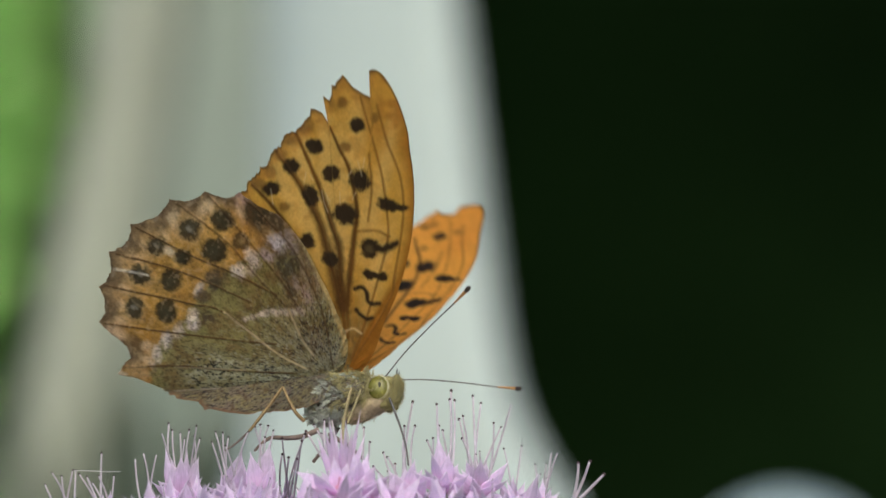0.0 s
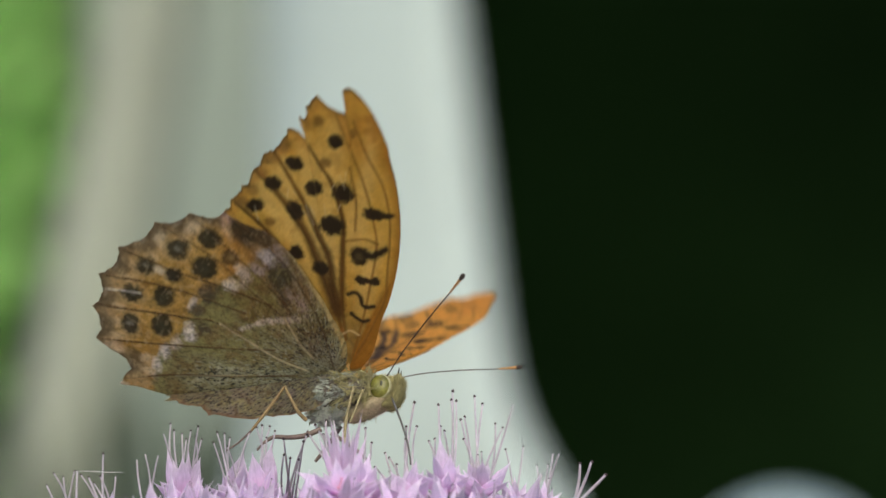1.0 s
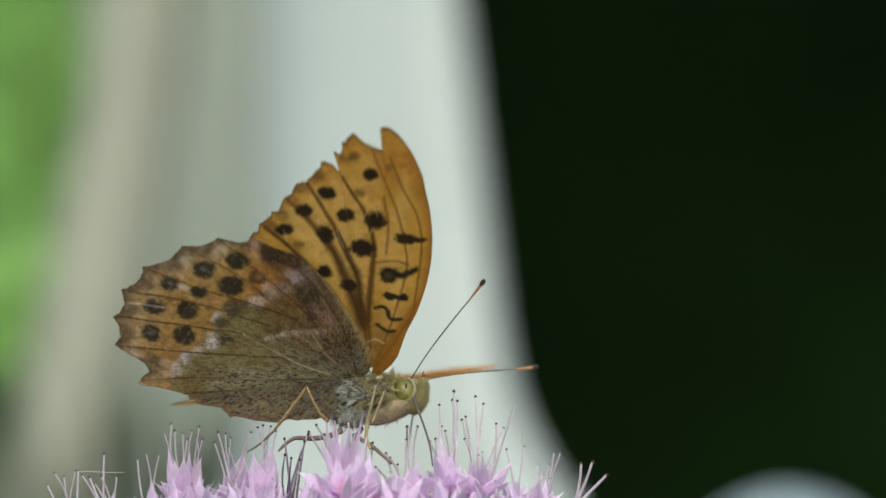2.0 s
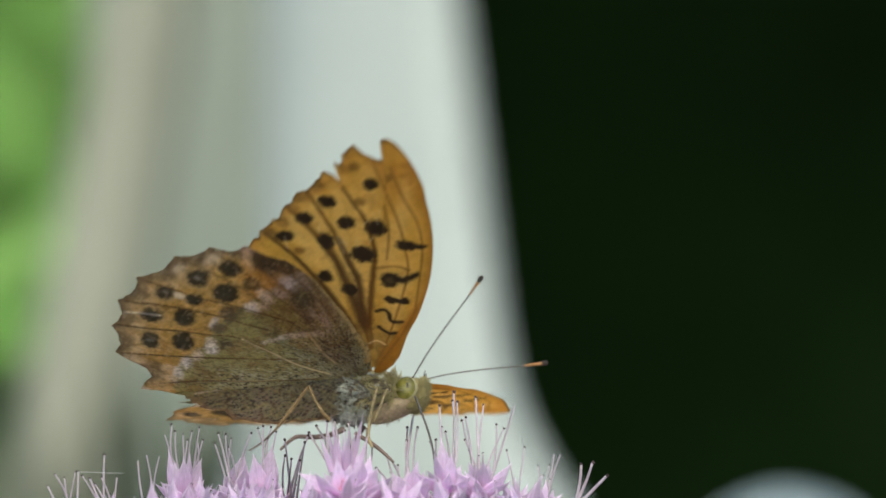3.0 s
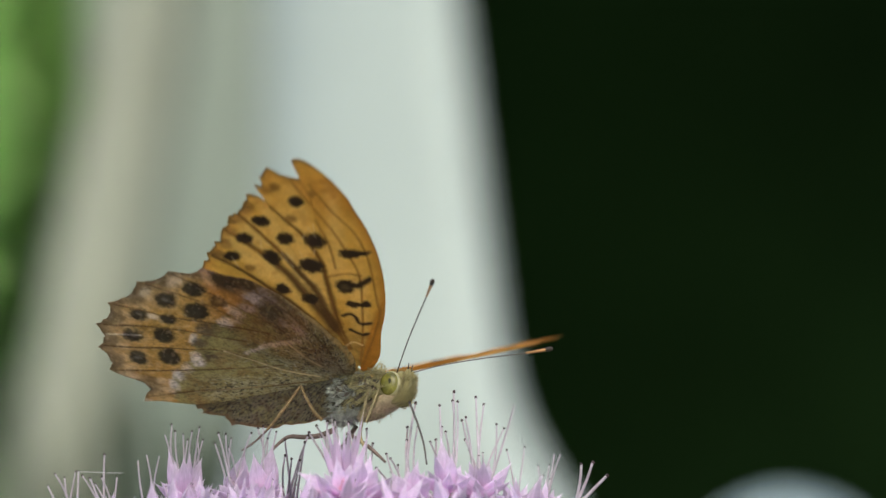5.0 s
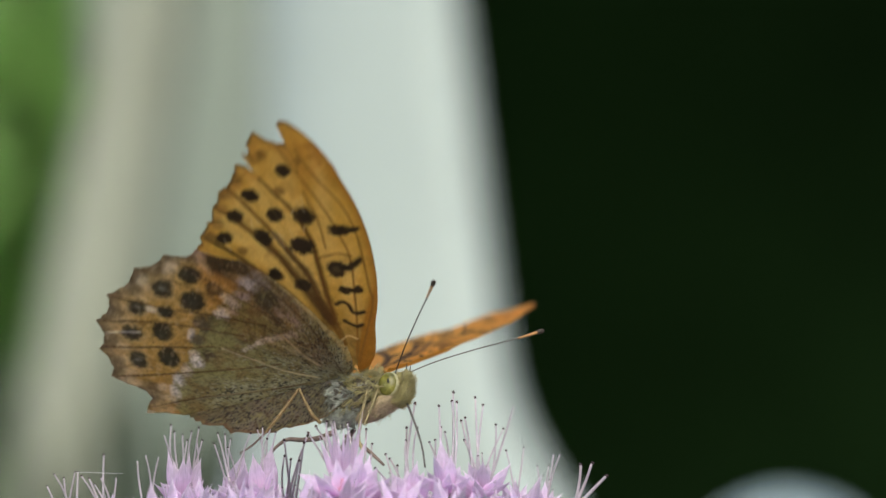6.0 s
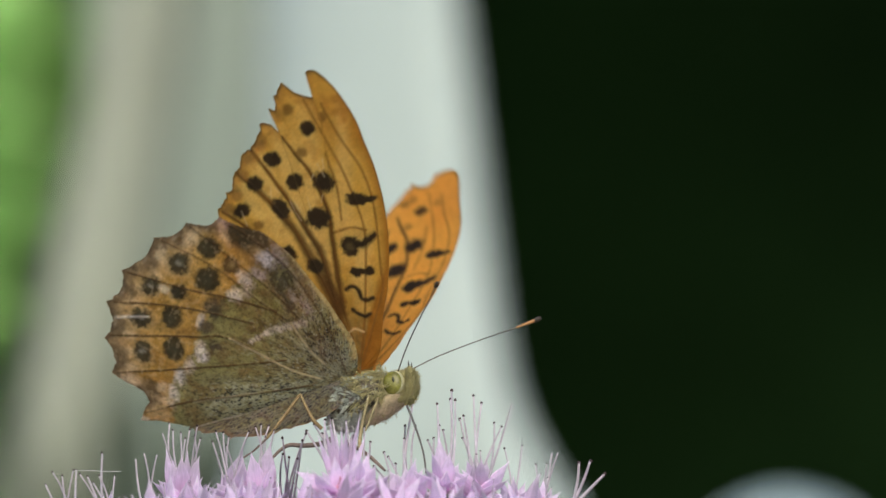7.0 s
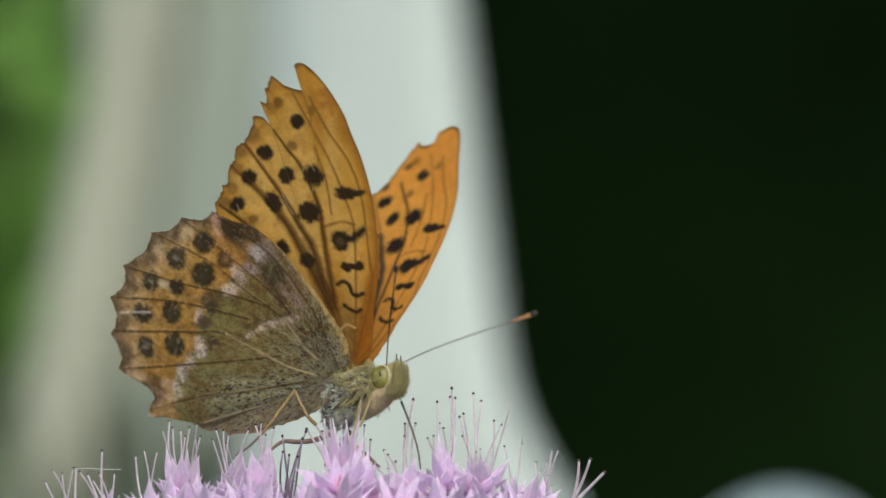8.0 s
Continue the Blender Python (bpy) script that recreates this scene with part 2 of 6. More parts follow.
def wing_mesh(name, root, edge, veins, paint_out, paint_in, camber, lift, parent, label, nr=150, slant=0.0):
    """A thin closed wing: an outward and an inward sheet over the same fan, with raised veins.
    paint_out colours the sheet on +z, paint_in that on -z; slant turns the outer part of the rays, so that tears run aslant."""
    phi, r = edge
    na = len(phi)
    k = np.linspace(0.02, 1, nr)
    rad = (k[:, None] * r[None, :]).ravel()
    ang = np.radians(np.tile(phi, nr) + slant * np.clip(rad - 450, 0, None))
    u, v = rad * np.cos(ang), rad * np.sin(ang)
    far = np.tile(k[:, None], (1, na)).ravel()
    relief = np.zeros(len(u))
    for pts in veins:
        q = bend([(d * math.cos(math.radians(p)), d * math.sin(math.radians(p)), 0) for p, d in pts], 8 * (len(pts) - 1))
        best = np.full(len(u), 1e9)
        for a, b in zip(q, q[1:]):
            ex, ey = b.x - a.x, b.y - a.y
            s = np.clip(((u - a.x) * ex + (v - a.y) * ey) / (ex * ex + ey * ey + 1e-9), 0, 1)
            best = np.minimum(best, np.hypot(u - a.x - s * ex, v - a.y - s * ey))
        relief = np.maximum(relief, np.exp(-(best / 2.4) ** 2))
    pleat = hash_noise(ang * 14, rad / 160, 11) * 3.0 * far
    body = camber * np.sin(np.pi * np.clip(far, 0, 1)) + pleat + lift
    thick = 1.0 * (1 - 0.85 * far ** 8)
    co = np.empty((2 * len(u), 3))
    co[:, 0], co[:, 1] = np.tile(u + root[0], 2), np.tile(v + root[1], 2)
    co[:len(u), 2], co[len(u):, 2] = body + thick + relief * 1.3, body - thick - relief * 1.3
    g = np.arange(nr * na).reshape(nr, na)
    q = np.stack([g[:-1, :-1], g[:-1, 1:], g[1:, 1:], g[1:, :-1]], -1).reshape(-1, 4)
    if np.mean(np.diff(phi)) > 0:
        q = q[:, ::-1]
    n0 = nr * na
    rim = np.concatenate([g[-1, :], ])
    rq = np.stack([rim[:-1], rim[1:], rim[1:] + n0, rim[:-1] + n0], -1)
    sides = []
    for col in (g[:, 0], g[:, -1]):
        sides.append(np.stack([col[:-1], col[1:], col[1:] + n0, col[:-1] + n0], -1))
    faces = np.concatenate([q, q[:, ::-1] + n0, rq, *sides])
    me = bpy.data.meshes.new(name)
    me.from_pydata((co * U).tolist(), [], faces.tolist())
    me.polygons.foreach_set("use_smooth", [True] * len(me.polygons))
    col = me.color_attributes.new("scales", "FLOAT_COLOR", "POINT")
    rgba = np.ones((2 * n0, 4), np.float32)
    rgba[:n0, :3], rgba[n0:, :3] = np.clip(paint_out(u, v, far), 0, 1), np.clip(paint_in(u, v, far), 0, 1)
    col.data.foreach_set("color", rgba.ravel())
    me.materials.append(M_WING if name == "forewing" else M_WING_ROUGH)
    ob = new(name, me)
    ob.parent = parent
    return tagged(ob, label)


BROWN = (0.28, 0.13, 0.03)
BLACK, SOOT = (0.03, 0.02, 0.012), (0.075, 0.048, 0.022)
FORE_ROOT, HIND_ROOT = (55, 22), (22, 18)

FORE_SLANT = 0.02
FORE_EDGE = margin_line(
    [(-40, 18), (4, 28), (30, 62), (44.6, 105), (49.9, 167), (53.3, 217), (56.3, 266), (59.8, 322), (63.9, 388), (66.2, 424), (68.5, 474),
     (70.7, 516), (72.8, 544), (74.2, 551), (75.4, 547), (78, 536), (80.5, 536), (83.3, 518), (88.2, 480), (92.8, 447), (95.1, 443), (99.6, 418), (104, 397),
     (109.4, 381), (112, 370), (118, 345), (127, 290), (138, 190), (150, 80), (170, 26)],
    [80.5, 83.3, 88.4, 92.6, 95.6, 100, 104.5, 109.5, 112], 6,
    [(75.35, 75.6, 547, 502), (75.6, 77.0, 502, 506), (77.0, 78.8, 506, 516), (78.8, 80.2, 516, 537), (82.9, 83.4, 521, 500), (83.4, 84.2, 500, 491),
     (84.2, 85.3, 491, 500), (85.3, 85.55, 500, 450), (85.55, 86.3, 450, 469), (86.3, 88.2, 469, 479)], 660)
FAR_FORE_EDGE = margin_line(
    [(-40, 18), (4, 28), (30, 62), (44.6, 105), (49.9, 167), (53.3, 217), (56.3, 266), (59.8, 322), (63.9, 388), (69.1, 462),
     (73.0, 540), (75.6, 560), (79.5, 548), (83.5, 534), (87.8, 480), (93.4, 442), (98, 430), (104.5, 395), (111, 372), (118, 345), (127, 290), (138, 190), (150, 80), (170, 26)],
    [78, 83, 88.5, 93, 98, 103.5, 108, 111], 6,
    [(78.6, 80.0, 530, 522), (80.0, 82.2, 522, 526)], 420)
HIND_SCALLOP = [98, 106.5, 114.8, 123.3, 134.8, 143.4, 152.5, 161.2, 172.8]
HIND_EDGE = margin_line(
    [(10, 22), (30, 38), (46.6, 59), (58, 80), (69.7, 104), (78, 137), (84.9, 176), (88.5, 210), (91.5, 246), (94.5, 275), (97.3, 302), (101.7, 341), (106.5, 366), (114.8, 397), (123.3, 420),
     (134.8, 440), (143.4, 446), (152.5, 440), (161.2, 424), (166.5, 388), (172.8, 380), (174.6, 386), (176, 352), (180, 304), (183, 262)],
    HIND_SCALLOP, 16, [(164.6, 166.2, 396, 369), (166.2, 169.6, 369, 361), (169.6, 171.8, 361, 377)], 620, 0.5)
FAR_HIND_EDGE = (HIND_EDGE[0], HIND_EDGE[1] * (1 - 0.14 * np.clip((HIND_EDGE[0] - 152) / 12, 0, 1)))
FOLD_EDGE = margin_line([(168, 290), (173, 322), (177, 332), (180, 322), (183.5, 301), (187.2, 284), (192.4, 246), (195.5, 236), (197.6, 234), (198.6, 220), (206.5, 187),
                         (214, 161), (219, 140), (245, 98), (280, 55)], [176, 180, 184, 188, 193], 4, [], 300)


FORE_VEINS = [
    [(50, 20), (52, 150), (56, 198), (62.3, 305), (66.7, 373), (71.8, 430), (75, 490)],
    [(62, 25), (62, 100), (63.5, 180), (64.9, 258), (68.3, 312), (71.4, 365), (74.7, 420), (76.8, 460), (78.5, 500)],
    [(80, 60), (81, 130), (79.4, 190), (78.3, 246), (77.9, 301), (80.6, 369), (83.4, 410), (85.2, 445)],
    [(82, 60), (85.4, 120), (85.3, 170), (85.0, 228), (87.3, 271), (89.2, 326), (91, 372), (93.2, 438)],
    [(84, 60), (86.5, 115), (88.7, 168), (90.4, 228), (91.6, 276), (94.4, 332), (97, 376), (99, 412)],
    [(90, 50), (96, 100), (98, 150), (101, 230), (105, 310), (108.5, 372)],
    [(64.6, 262), (70, 266), (77.6, 258)],
    [(73.5, 280), (73.8, 340), (75.6, 400)],
]
HIND_VEINS = [
    [(60, 20), (86, 120), (95, 230), (103, 320), (106, 350)],
    [(104, 140), (107, 200), (111, 280), (114.5, 385)],
    [(112, 150), (116.4, 220), (118, 300), (122.5, 408)],
    [(113, 170), (124.2, 251), (130.2, 321), (134.5, 428)],
    [(128, 190), (133.5, 260), (138.1, 338), (142.8, 432)],
    [(150, 100), (141, 216), (145.7, 284), (151.5, 428)],
    [(142, 109), (153.7, 193), (159.3, 324), (161, 412)],
    [(172, 60), (171.2, 189), (170.8, 279), (172.4, 370)],
    [(188, 60), (183, 156), (181, 250)],
]


def fore_marks(p, ink, upper):
    """The black marks of a forewing, the same on both faces."""
    for phi, r, a, b in ((79.0, 449, 12, 12), (89.4, 410, 15, 12), (96.3, 382, 14, 13), (103.9, 353, 16, 11)):      # outer row
        p.spot(phi, r, a, b, ink, soft=0.2)
    for phi, r, a, b in ((85.7, 360, 14, 14), (77.4, 350, 18, 17), (92.8, 325, 13, 17), (81.7, 288, 21, 17), (68.0, 317, 19, 10)):  # middle row
        p.spot(phi, r, a, b, ink, soft=0.2)
    p.spot(63.6, 318, 11, 5, ink, 15)
    for phi, r, a, b in ((82.2, 488, 9, 9), (75.3, 466, 7, 9), (81.5, 409, 9, 8), (102.1, 315, 10, 7)):              # faint ones
        p.spot(phi, r, a, b, BROWN, strength=0.75, soft=0.35)
    for phi, r, a, b in ((98.0, 245, 12, 14), (89.6, 206, 13, 12)):
        p.spot(phi, r, a, b, ink, soft=0.2)
    # marks in the cell: a ring with an arm, a bow, two squiggles
    p.spot(71.2, 232, 15, 16, ink, ragged=0.4, soft=0.2)
    if not upper:
        p.spot(71.0, 231, 7, 6, (0.24, 0.17, 0.06), soft=0.5, strength=0.85)
    p.line([(68.5, 236), (65.5, 235), (64.0, 242), (61.5, 253)], 6.5, ink, ragged=0.5)
    p.spot(69.3, 184, 9, 8, ink, -20)
    p.spot(65.0, 186, 9, 5, ink)
    p.spot(61.5, 187, 9, 8, ink, 20)
    p.line([(76, 152), (72, 157), (68, 150), (65.5, 136), (61, 134), (57.2, 140)], 4.0, ink)
    p.line([(73.5, 114), (70, 108), (66, 105), (61, 104), (57, 110)], 3.6, ink)


def fore_under(u, v, far):
    p = Paint(u, v, (0.80, 0.52, 0.095), 3)
    cloud = hash_noise(u / 26, v / 26, 53) * 0.6 + hash_noise(u / 11, v / 11, 54) * 0.4
    p.lay(np.clip((p.r - 330) / 200, 0, 1), (0.76, 0.43, 0.065), 0.4)
    p.lay(np.clip((190 - p.r) / 110, 0, 1), (0.36, 0.22, 0.045), 0.85)
    p.lay(np.clip((120 - p.r) / 50, 0, 1), (0.22, 0.155, 0.055), 0.75)
    # bright cells between the veins
    for phi, r, a, b in ((82.3, 345, 13, 80), (87.6, 305, 11, 70), (95.5, 300, 13, 80), (79, 420, 12, 60), (86.3, 410, 13, 50), (92.6, 390, 14, 55), (99.5, 350, 12, 60),
                         (73.5, 285, 16, 60), (83, 240, 12, 60), (88.5, 250, 8, 70), (71, 400, 10, 70), (66, 205, 14, 60)):
        p.spot(phi, r, a, b, (0.94, 0.70, 0.22), 0, 0.8, strength=0.9)
    p.lay(np.clip(cloud * 2.2 - 0.1, 0, 1), (0.86, 0.60, 0.16), 0.35)
    p.lay(np.clip(-cloud * 2.2 - 0.3, 0, 1), (0.60, 0.31, 0.045), 0.4)
    # the leading strip and the apex, browner
    p.lay(np.clip((np.interp(p.r, [60, 200, 300, 370, 430, 520], [60, 56.5, 62, 66.3, 70.5, 72]) - p.phi) / 3.5, 0, 1), (0.44, 0.19, 0.022), 0.95)
    p.lay(np.clip((p.r - 400) / 60, 0, 1) * np.clip((79 - p.phi) / 5, 0, 1) * np.clip(0.4 + cloud * 1.6, 0, 1), (0.50, 0.21, 0.03), 0.75)
    p.lay(np.clip((far - 0.93) / 0.05 + p.ragged * 0.5, 0, 1) * (p.phi > 76), (0.55, 0.27, 0.06), 0.55)
    for vein in FORE_VEINS:
        p.line(vein, 2.2, (0.32, 0.15, 0.028), 0.75, ragged=0.2)
    # dark dusting along three veins
    dusk = (0.17, 0.075, 0.016)
    for k, width in ((4, 13.0), (3, 9.5), (2, 7.0), (5, 8.0)):
        p.line(FORE_VEINS[k][1:], width, dusk, 0.85, 0.75)
    fore_marks(p, SOOT, False)
    for phi in (91.0, 94.4, 98.0, 102.5, 107):
        p.spot(phi, np.interp(phi, FORE_EDGE[0], FORE_EDGE[1]) - 15, 11, 8, (0.36, 0.19, 0.055), strength=0.7, soft=0.4)
    # worn places: pale scratches
    rnd = random.Random(12)
    for k in range(14):
        a, d = rnd.uniform(76, 108), rnd.uniform(250, 400)
        p.line([(a, d), (a + rnd.uniform(-1.5, 1.5), d + rnd.uniform(10, 26))], rnd.uniform(0.7, 1.1), (0.95, 0.84, 0.52), 0.55, 0, 0.3, False)
    p.line([(84, 72), (74, 78), (62, 74)], 2.0, (0.90, 0.76, 0.42), 0.8, 0, 0.4)
    p.lay(np.clip((far - 0.982) / 0.012, 0, 1) * (p.phi > 56), (0.16, 0.085, 0.035), 0.65)
    return p.c


def fore_upper(u, v, far):
    p = Paint(u, v, (0.90, 0.455, 0.078), 4)
    p.lay(np.clip((p.r - 380) / 150, 0, 1), (0.86, 0.38, 0.06), 0.6)
    p.lay(np.clip((p.phi - 82) / 20, 0, 1), (0.91, 0.56, 0.15), 0.5)
    p.spot(72.5, 425, 22, 40, (0.80, 0.33, 0.05), 0, 0.7, strength=0.5)
    for vein in FORE_VEINS:
        p.line(vein, 2.4, BROWN, 0.6)
    for vein in FORE_VEINS[3:6]:
        p.line(vein[1:6], 9.0, (0.075, 0.055, 0.04), 0.9, 0.4)
    p.line(FORE_VEINS[2], 4.5, (0.12, 0.06, 0.02), 0.8, 0.5)
    fore_marks(p, BLACK, True)
    p.spot(69.6, 236, 24, 10, BLACK, 12)
    for phi in (84, 90, 96, 101.5, 107):
        p.spot(phi, np.interp(phi, FORE_EDGE[0], FORE_EDGE[1]) - 12, 9, 7, BLACK, strength=0.8)
    p.lay(np.clip((far - 0.985) / 0.010, 0, 1) * (p.phi > 44), (0.10, 0.05, 0.02), 0.85)
    return p.c


def hind_under(u, v, far):
    """Olive green at the root, a lilac and cream band, then ochre with rows of dark spots and a grey scalloped margin."""
    lilac, cream = (0.64, 0.58, 0.56), (0.92, 0.80, 0.64)
    sepia, moss = (0.10, 0.055, 0.02), (0.055, 0.045, 0.022)
    p = Paint(u, v, (0.26, 0.245, 0.088), 7)
    cloud = hash_noise(u / 24, v / 24, 31) * 0.6 + hash_noise(u / 10, v / 10, 32) * 0.4
    hair = hash_noise(p.phi * 1.1, p.r / 9, 21) * 0.5 + hash_noise(u / 2.6, v / 2.6, 25) * 0.5
    p.lay(np.clip(cloud * 2.2, 0, 1), (0.33, 0.325, 0.12), 0.6)
    p.lay(np.clip(-cloud * 2.2 - 0.1, 0, 1), (0.21, 0.13, 0.05), 0.6)
    split = np.interp(p.phi, [90, 100, 112, 124, 138, 152, 162, 174], [250, 262, 250, 254, 264, 270, 304, 322])
    out = np.clip((p.r - split) / 9 + p.ragged * 0.7, 0, 1)
    inner = 1 - out
    # ochre field, tan towards the front and the rear
    p.lay(out, (0.45, 0.26, 0.055))
    p.lay(out * np.clip((136 - p.phi) / 22, 0, 1), (0.54, 0.335, 0.085), 0.7)
    p.lay(out * np.clip((p.phi - 160) / 8, 0, 1), (0.46, 0.25, 0.06), 0.7)
    p.lay(out * np.clip(cloud * 2 - 0.2, 0, 1), (0.64, 0.42, 0.13), 0.5)
    p.lay(out * np.clip(-cloud * 2 - 0.4, 0, 1), (0.40, 0.19, 0.035), 0.5)
    # the margin: a taupe band with a lunule in each scallop, and a cream line within
    rim = np.interp(p.phi, *HIND_EDGE)
    inside = (p.phi > 104) & (p.phi < 172)
    p.lay(np.clip((p.r - rim + 56) / 16 + p.ragged * 0.8, 0, 1) * inside, (0.50, 0.36, 0.20), 0.65)
    p.lay(np.clip((p.r - rim + 30) / 10 + p.ragged * 0.9 + cloud * 0.4, 0, 1) * inside, (0.30, 0.215, 0.12), 0.85)
    p.lay(np.clip((p.r - rim + 16) / 8 + hair * 0.9, 0, 1) * inside, (0.17, 0.12, 0.07), 0.6)
    for a, b in zip(HIND_SCALLOP[1:], HIND_SCALLOP[2:]):
        mid = (a + b) / 2
        r = np.interp(mid, *HIND_EDGE)
        p.spot(mid + 0.4, r - 16, 16, 10, (0.17, 0.125, 0.075), 0, 0.5, 0.5, 0.75)
        p.spot(mid - 2.2, r - 34, 7, 9, (0.80, 0.64, 0.42), 0, 0.6, 0.8, 0.8)
        p.spot(mid + 2.4, r - 36, 6, 10, (0.76, 0.60, 0.38), 0, 0.6, 0.8, 0.7)
        p.spot(mid, r - 4, 9, 3, (0.58, 0.48, 0.34), 0, 0.6, 0.6, 0.6)
    # the front lobe: dark brown, with lilac and rose patches
    front = np.clip((p.r - 120) / 50, 0, 1) * np.clip((109 - p.phi) / 3.5 + p.ragged * 0.5, 0, 1)
    p.lay(front, (0.24, 0.165, 0.08), 0.85)
    p.lay(front * np.clip(hash_noise(p.phi * 0.9, p.r / 30, 33) * 2, 0, 1), (0.42, 0.36, 0.24), 0.6)
    p.spot(106.0, 355, 14, 17, (0.60, 0.44, 0.40), 0, 0.6, 0.6, 0.9)
    p.spot(104.0, 318, 22, 25, moss, 10, 0.3, 0.4, 0.95)
    p.spot(98.8, 296, 12, 25, (0.085, 0.06, 0.03), 0, 0.5, 0.5, 0.85)
    p.spot(101.0, 258, 14, 16, (0.70, 0.66, 0.68), 20, 0.4, 0.5, 1.0)
    p.spot(96.3, 252, 8, 20, (0.50, 0.43, 0.40), 0, 0.5, 0.7, 0.8)
    p.spot(107.2, 241, 8, 15, (0.52, 0.46, 0.50), 30, 0.5, 0.6, 0.8)
    p.spot(100.8, 211, 20, 21, (0.075, 0.072, 0.035), 0, 0.4, 0.5, 0.85)
    p.spot(104.0, 166, 11, 16, (0.10, 0.09, 0.055), 0, 0.5, 0.6, 0.75)
    p.spot(95.4, 147, 7, 18, (0.52, 0.43, 0.41), 0, 0.5, 0.7, 0.9)
    p.spot(99.5, 178, 6, 14, (0.44, 0.40, 0.36), 0, 0.5, 0.8, 0.7)
    p.spot(101, 64, 18, 20, (0.17, 0.085, 0.06), 0, 0.7, 0.7, 0.7)
    # the pale band, in blocks between the veins, with dusky patches behind it
    for phi, r, a, b, s in ((113.4, 250, 11, 18, 1), (121.8, 246, 11, 12, 0.95), (117.5, 236, 8, 10, 0.5), (138.6, 277, 12, 5, 0.7), (148.6, 263, 9, 9, 0.9), (152.0, 259, 13, 10, 1),
                            (157.2, 280, 14, 8, 0.9), (161.5, 300, 15, 9, 0.9), (167.3, 314, 14, 7, 0.75), (171.2, 322, 8, 6, 0.5)):
        p.spot(phi, r, a, b, cream, 0, 0.35, 0.5, s)
        p.spot(phi, r - 5, a * 0.9, b * 0.7, lilac, 0, 0.6, 0.7, s * 0.7)
    for phi, r, a, b in ((130.4, 268, 17, 15), (139.6, 262, 13, 11), (147.1, 238, 11, 12), (134, 256, 9, 7)):
        p.spot(phi, r, a, b, (0.085, 0.068, 0.05), 0, 0.45, 0.5, 0.85)
    # inner silver bar
    p.line([(103, 128), (112, 134), (126, 156), (138, 177)], 6.5, (0.70, 0.63, 0.55), 1.0, 0.4, 0.9)
    p.line([(108, 142), (124, 168), (134, 188)], 3.5, (0.12, 0.10, 0.045), 0.6, 0.2, 0.8)
    # frosting over the root and the trailing part
    frost = np.clip((p.phi - 158) / 10, 0, 1) * np.clip((310 - p.r) / 70, 0, 1)
    p.lay(frost * np.clip(0.5 + cloud, 0, 1), (0.40, 0.44, 0.32), 0.8)
    p.lay(np.clip((170 - p.r) / 120, 0, 1) * np.clip(0.55 + cloud, 0, 1), (0.43, 0.47, 0.37), 0.75)
    dots = np.clip((hash_noise(p.phi * 1.5, p.r / 5.5, 23) * 0.6 + hash_noise(u / 2.4, v / 2.4, 24) * 0.6 - 0.08) * 4, 0, 1)
    p.lay(dots * inner, (0.05, 0.04, 0.02), 0.5)
    p.lay(dots * np.clip((190 - p.r) / 110, 0, 1), (0.03, 0.027, 0.027), 0.9)
    p.lay(dots * frost, (0.028, 0.032, 0.03), 0.95)
    light = np.clip((hash_noise(p.phi * 1.2, p.r / 8, 26) * 0.6 + hash_noise(u / 2.8, v / 2.8, 22) * 0.5 - 0.3) * 4, 0, 1)
    p.lay(light * inner * np.clip((230 - p.r) / 130 + frost, 0, 1), (0.54, 0.58, 0.46), 0.8)
    fold = np.clip((p.phi - 179) / 6, 0, 1)
    p.lay(fold, (0.15, 0.14, 0.10), 0.7)
    p.lay(fold * np.clip(cloud * 2, 0, 1), (0.20, 0.15, 0.14), 0.6)
    p.lay(dots * fold, (0.03, 0.026, 0.03), 0.9)
    p.lay(fold * np.clip((far - 0.95) / 0.03 + p.ragged * 0.5, 0, 1), (0.24, 0.14, 0.08), 0.7)
    # two rows of dark spots, each in a pale ring and with a paler heart
    for phi, r, a, b in ((115.0, 335, 19, 19), (123.4, 299, 23, 20), (132.6, 332, 16, 14), (141.2, 325, 20, 17), (151.5, 309, 20, 18)):
        p.spot(phi, r, a * 1.3, b * 1.3, (0.66, 0.42, 0.11), 0, 0.35, 0.4, 0.7)
        p.spot(phi, r, a, b, (0.045, 0.036, 0.015), 0, 0.18, 0.28, 0.95)
        p.spot(phi + 0.6, r + 2, a * 0.5, b * 0.5, (0.105, 0.10, 0.05), 0, 0.7, 0.6, 0.7)
    p.spot(113.7, 286, 15, 14, (0.075, 0.055, 0.025), 0, 0.25, 0.4, 0.9)
    p.spot(113.7, 286, 6, 5, (0.42, 0.34, 0.15), 0, 0.6, 0.6, 0.7)
    for phi, r, a, b in ((124.8, 357, 19, 17), (135.2, 380, 17, 15), (144.6, 378, 18, 17), (154.3, 366, 21, 15)):
        p.spot(phi, r, a * 1.3, b * 1.35, (0.74, 0.52, 0.22), 0, 0.4, 0.5, 0.7)
        p.spot(phi, r, a, b, (0.055, 0.045, 0.02), 0, 0.25, 0.4, 0.93)
        p.spot(phi - 0.5, r + 2, a * 0.45, b * 0.5, (0.17, 0.155, 0.09), 0, 0.7, 0.7, 0.75)
        p.spot(phi, r, a * 0.16, b * 0.3, (0.62, 0.58, 0.44), 0, 0.6, 0.9, 0.6)
    for phi, r, a, b in ((164.6, 354, 13, 11), (118.5, 378, 12, 8), (109.8, 356, 9, 7)):
        p.spot(phi, r, a, b, (0.15, 0.09, 0.035), 0, 0.5, 0.6, 0.75)
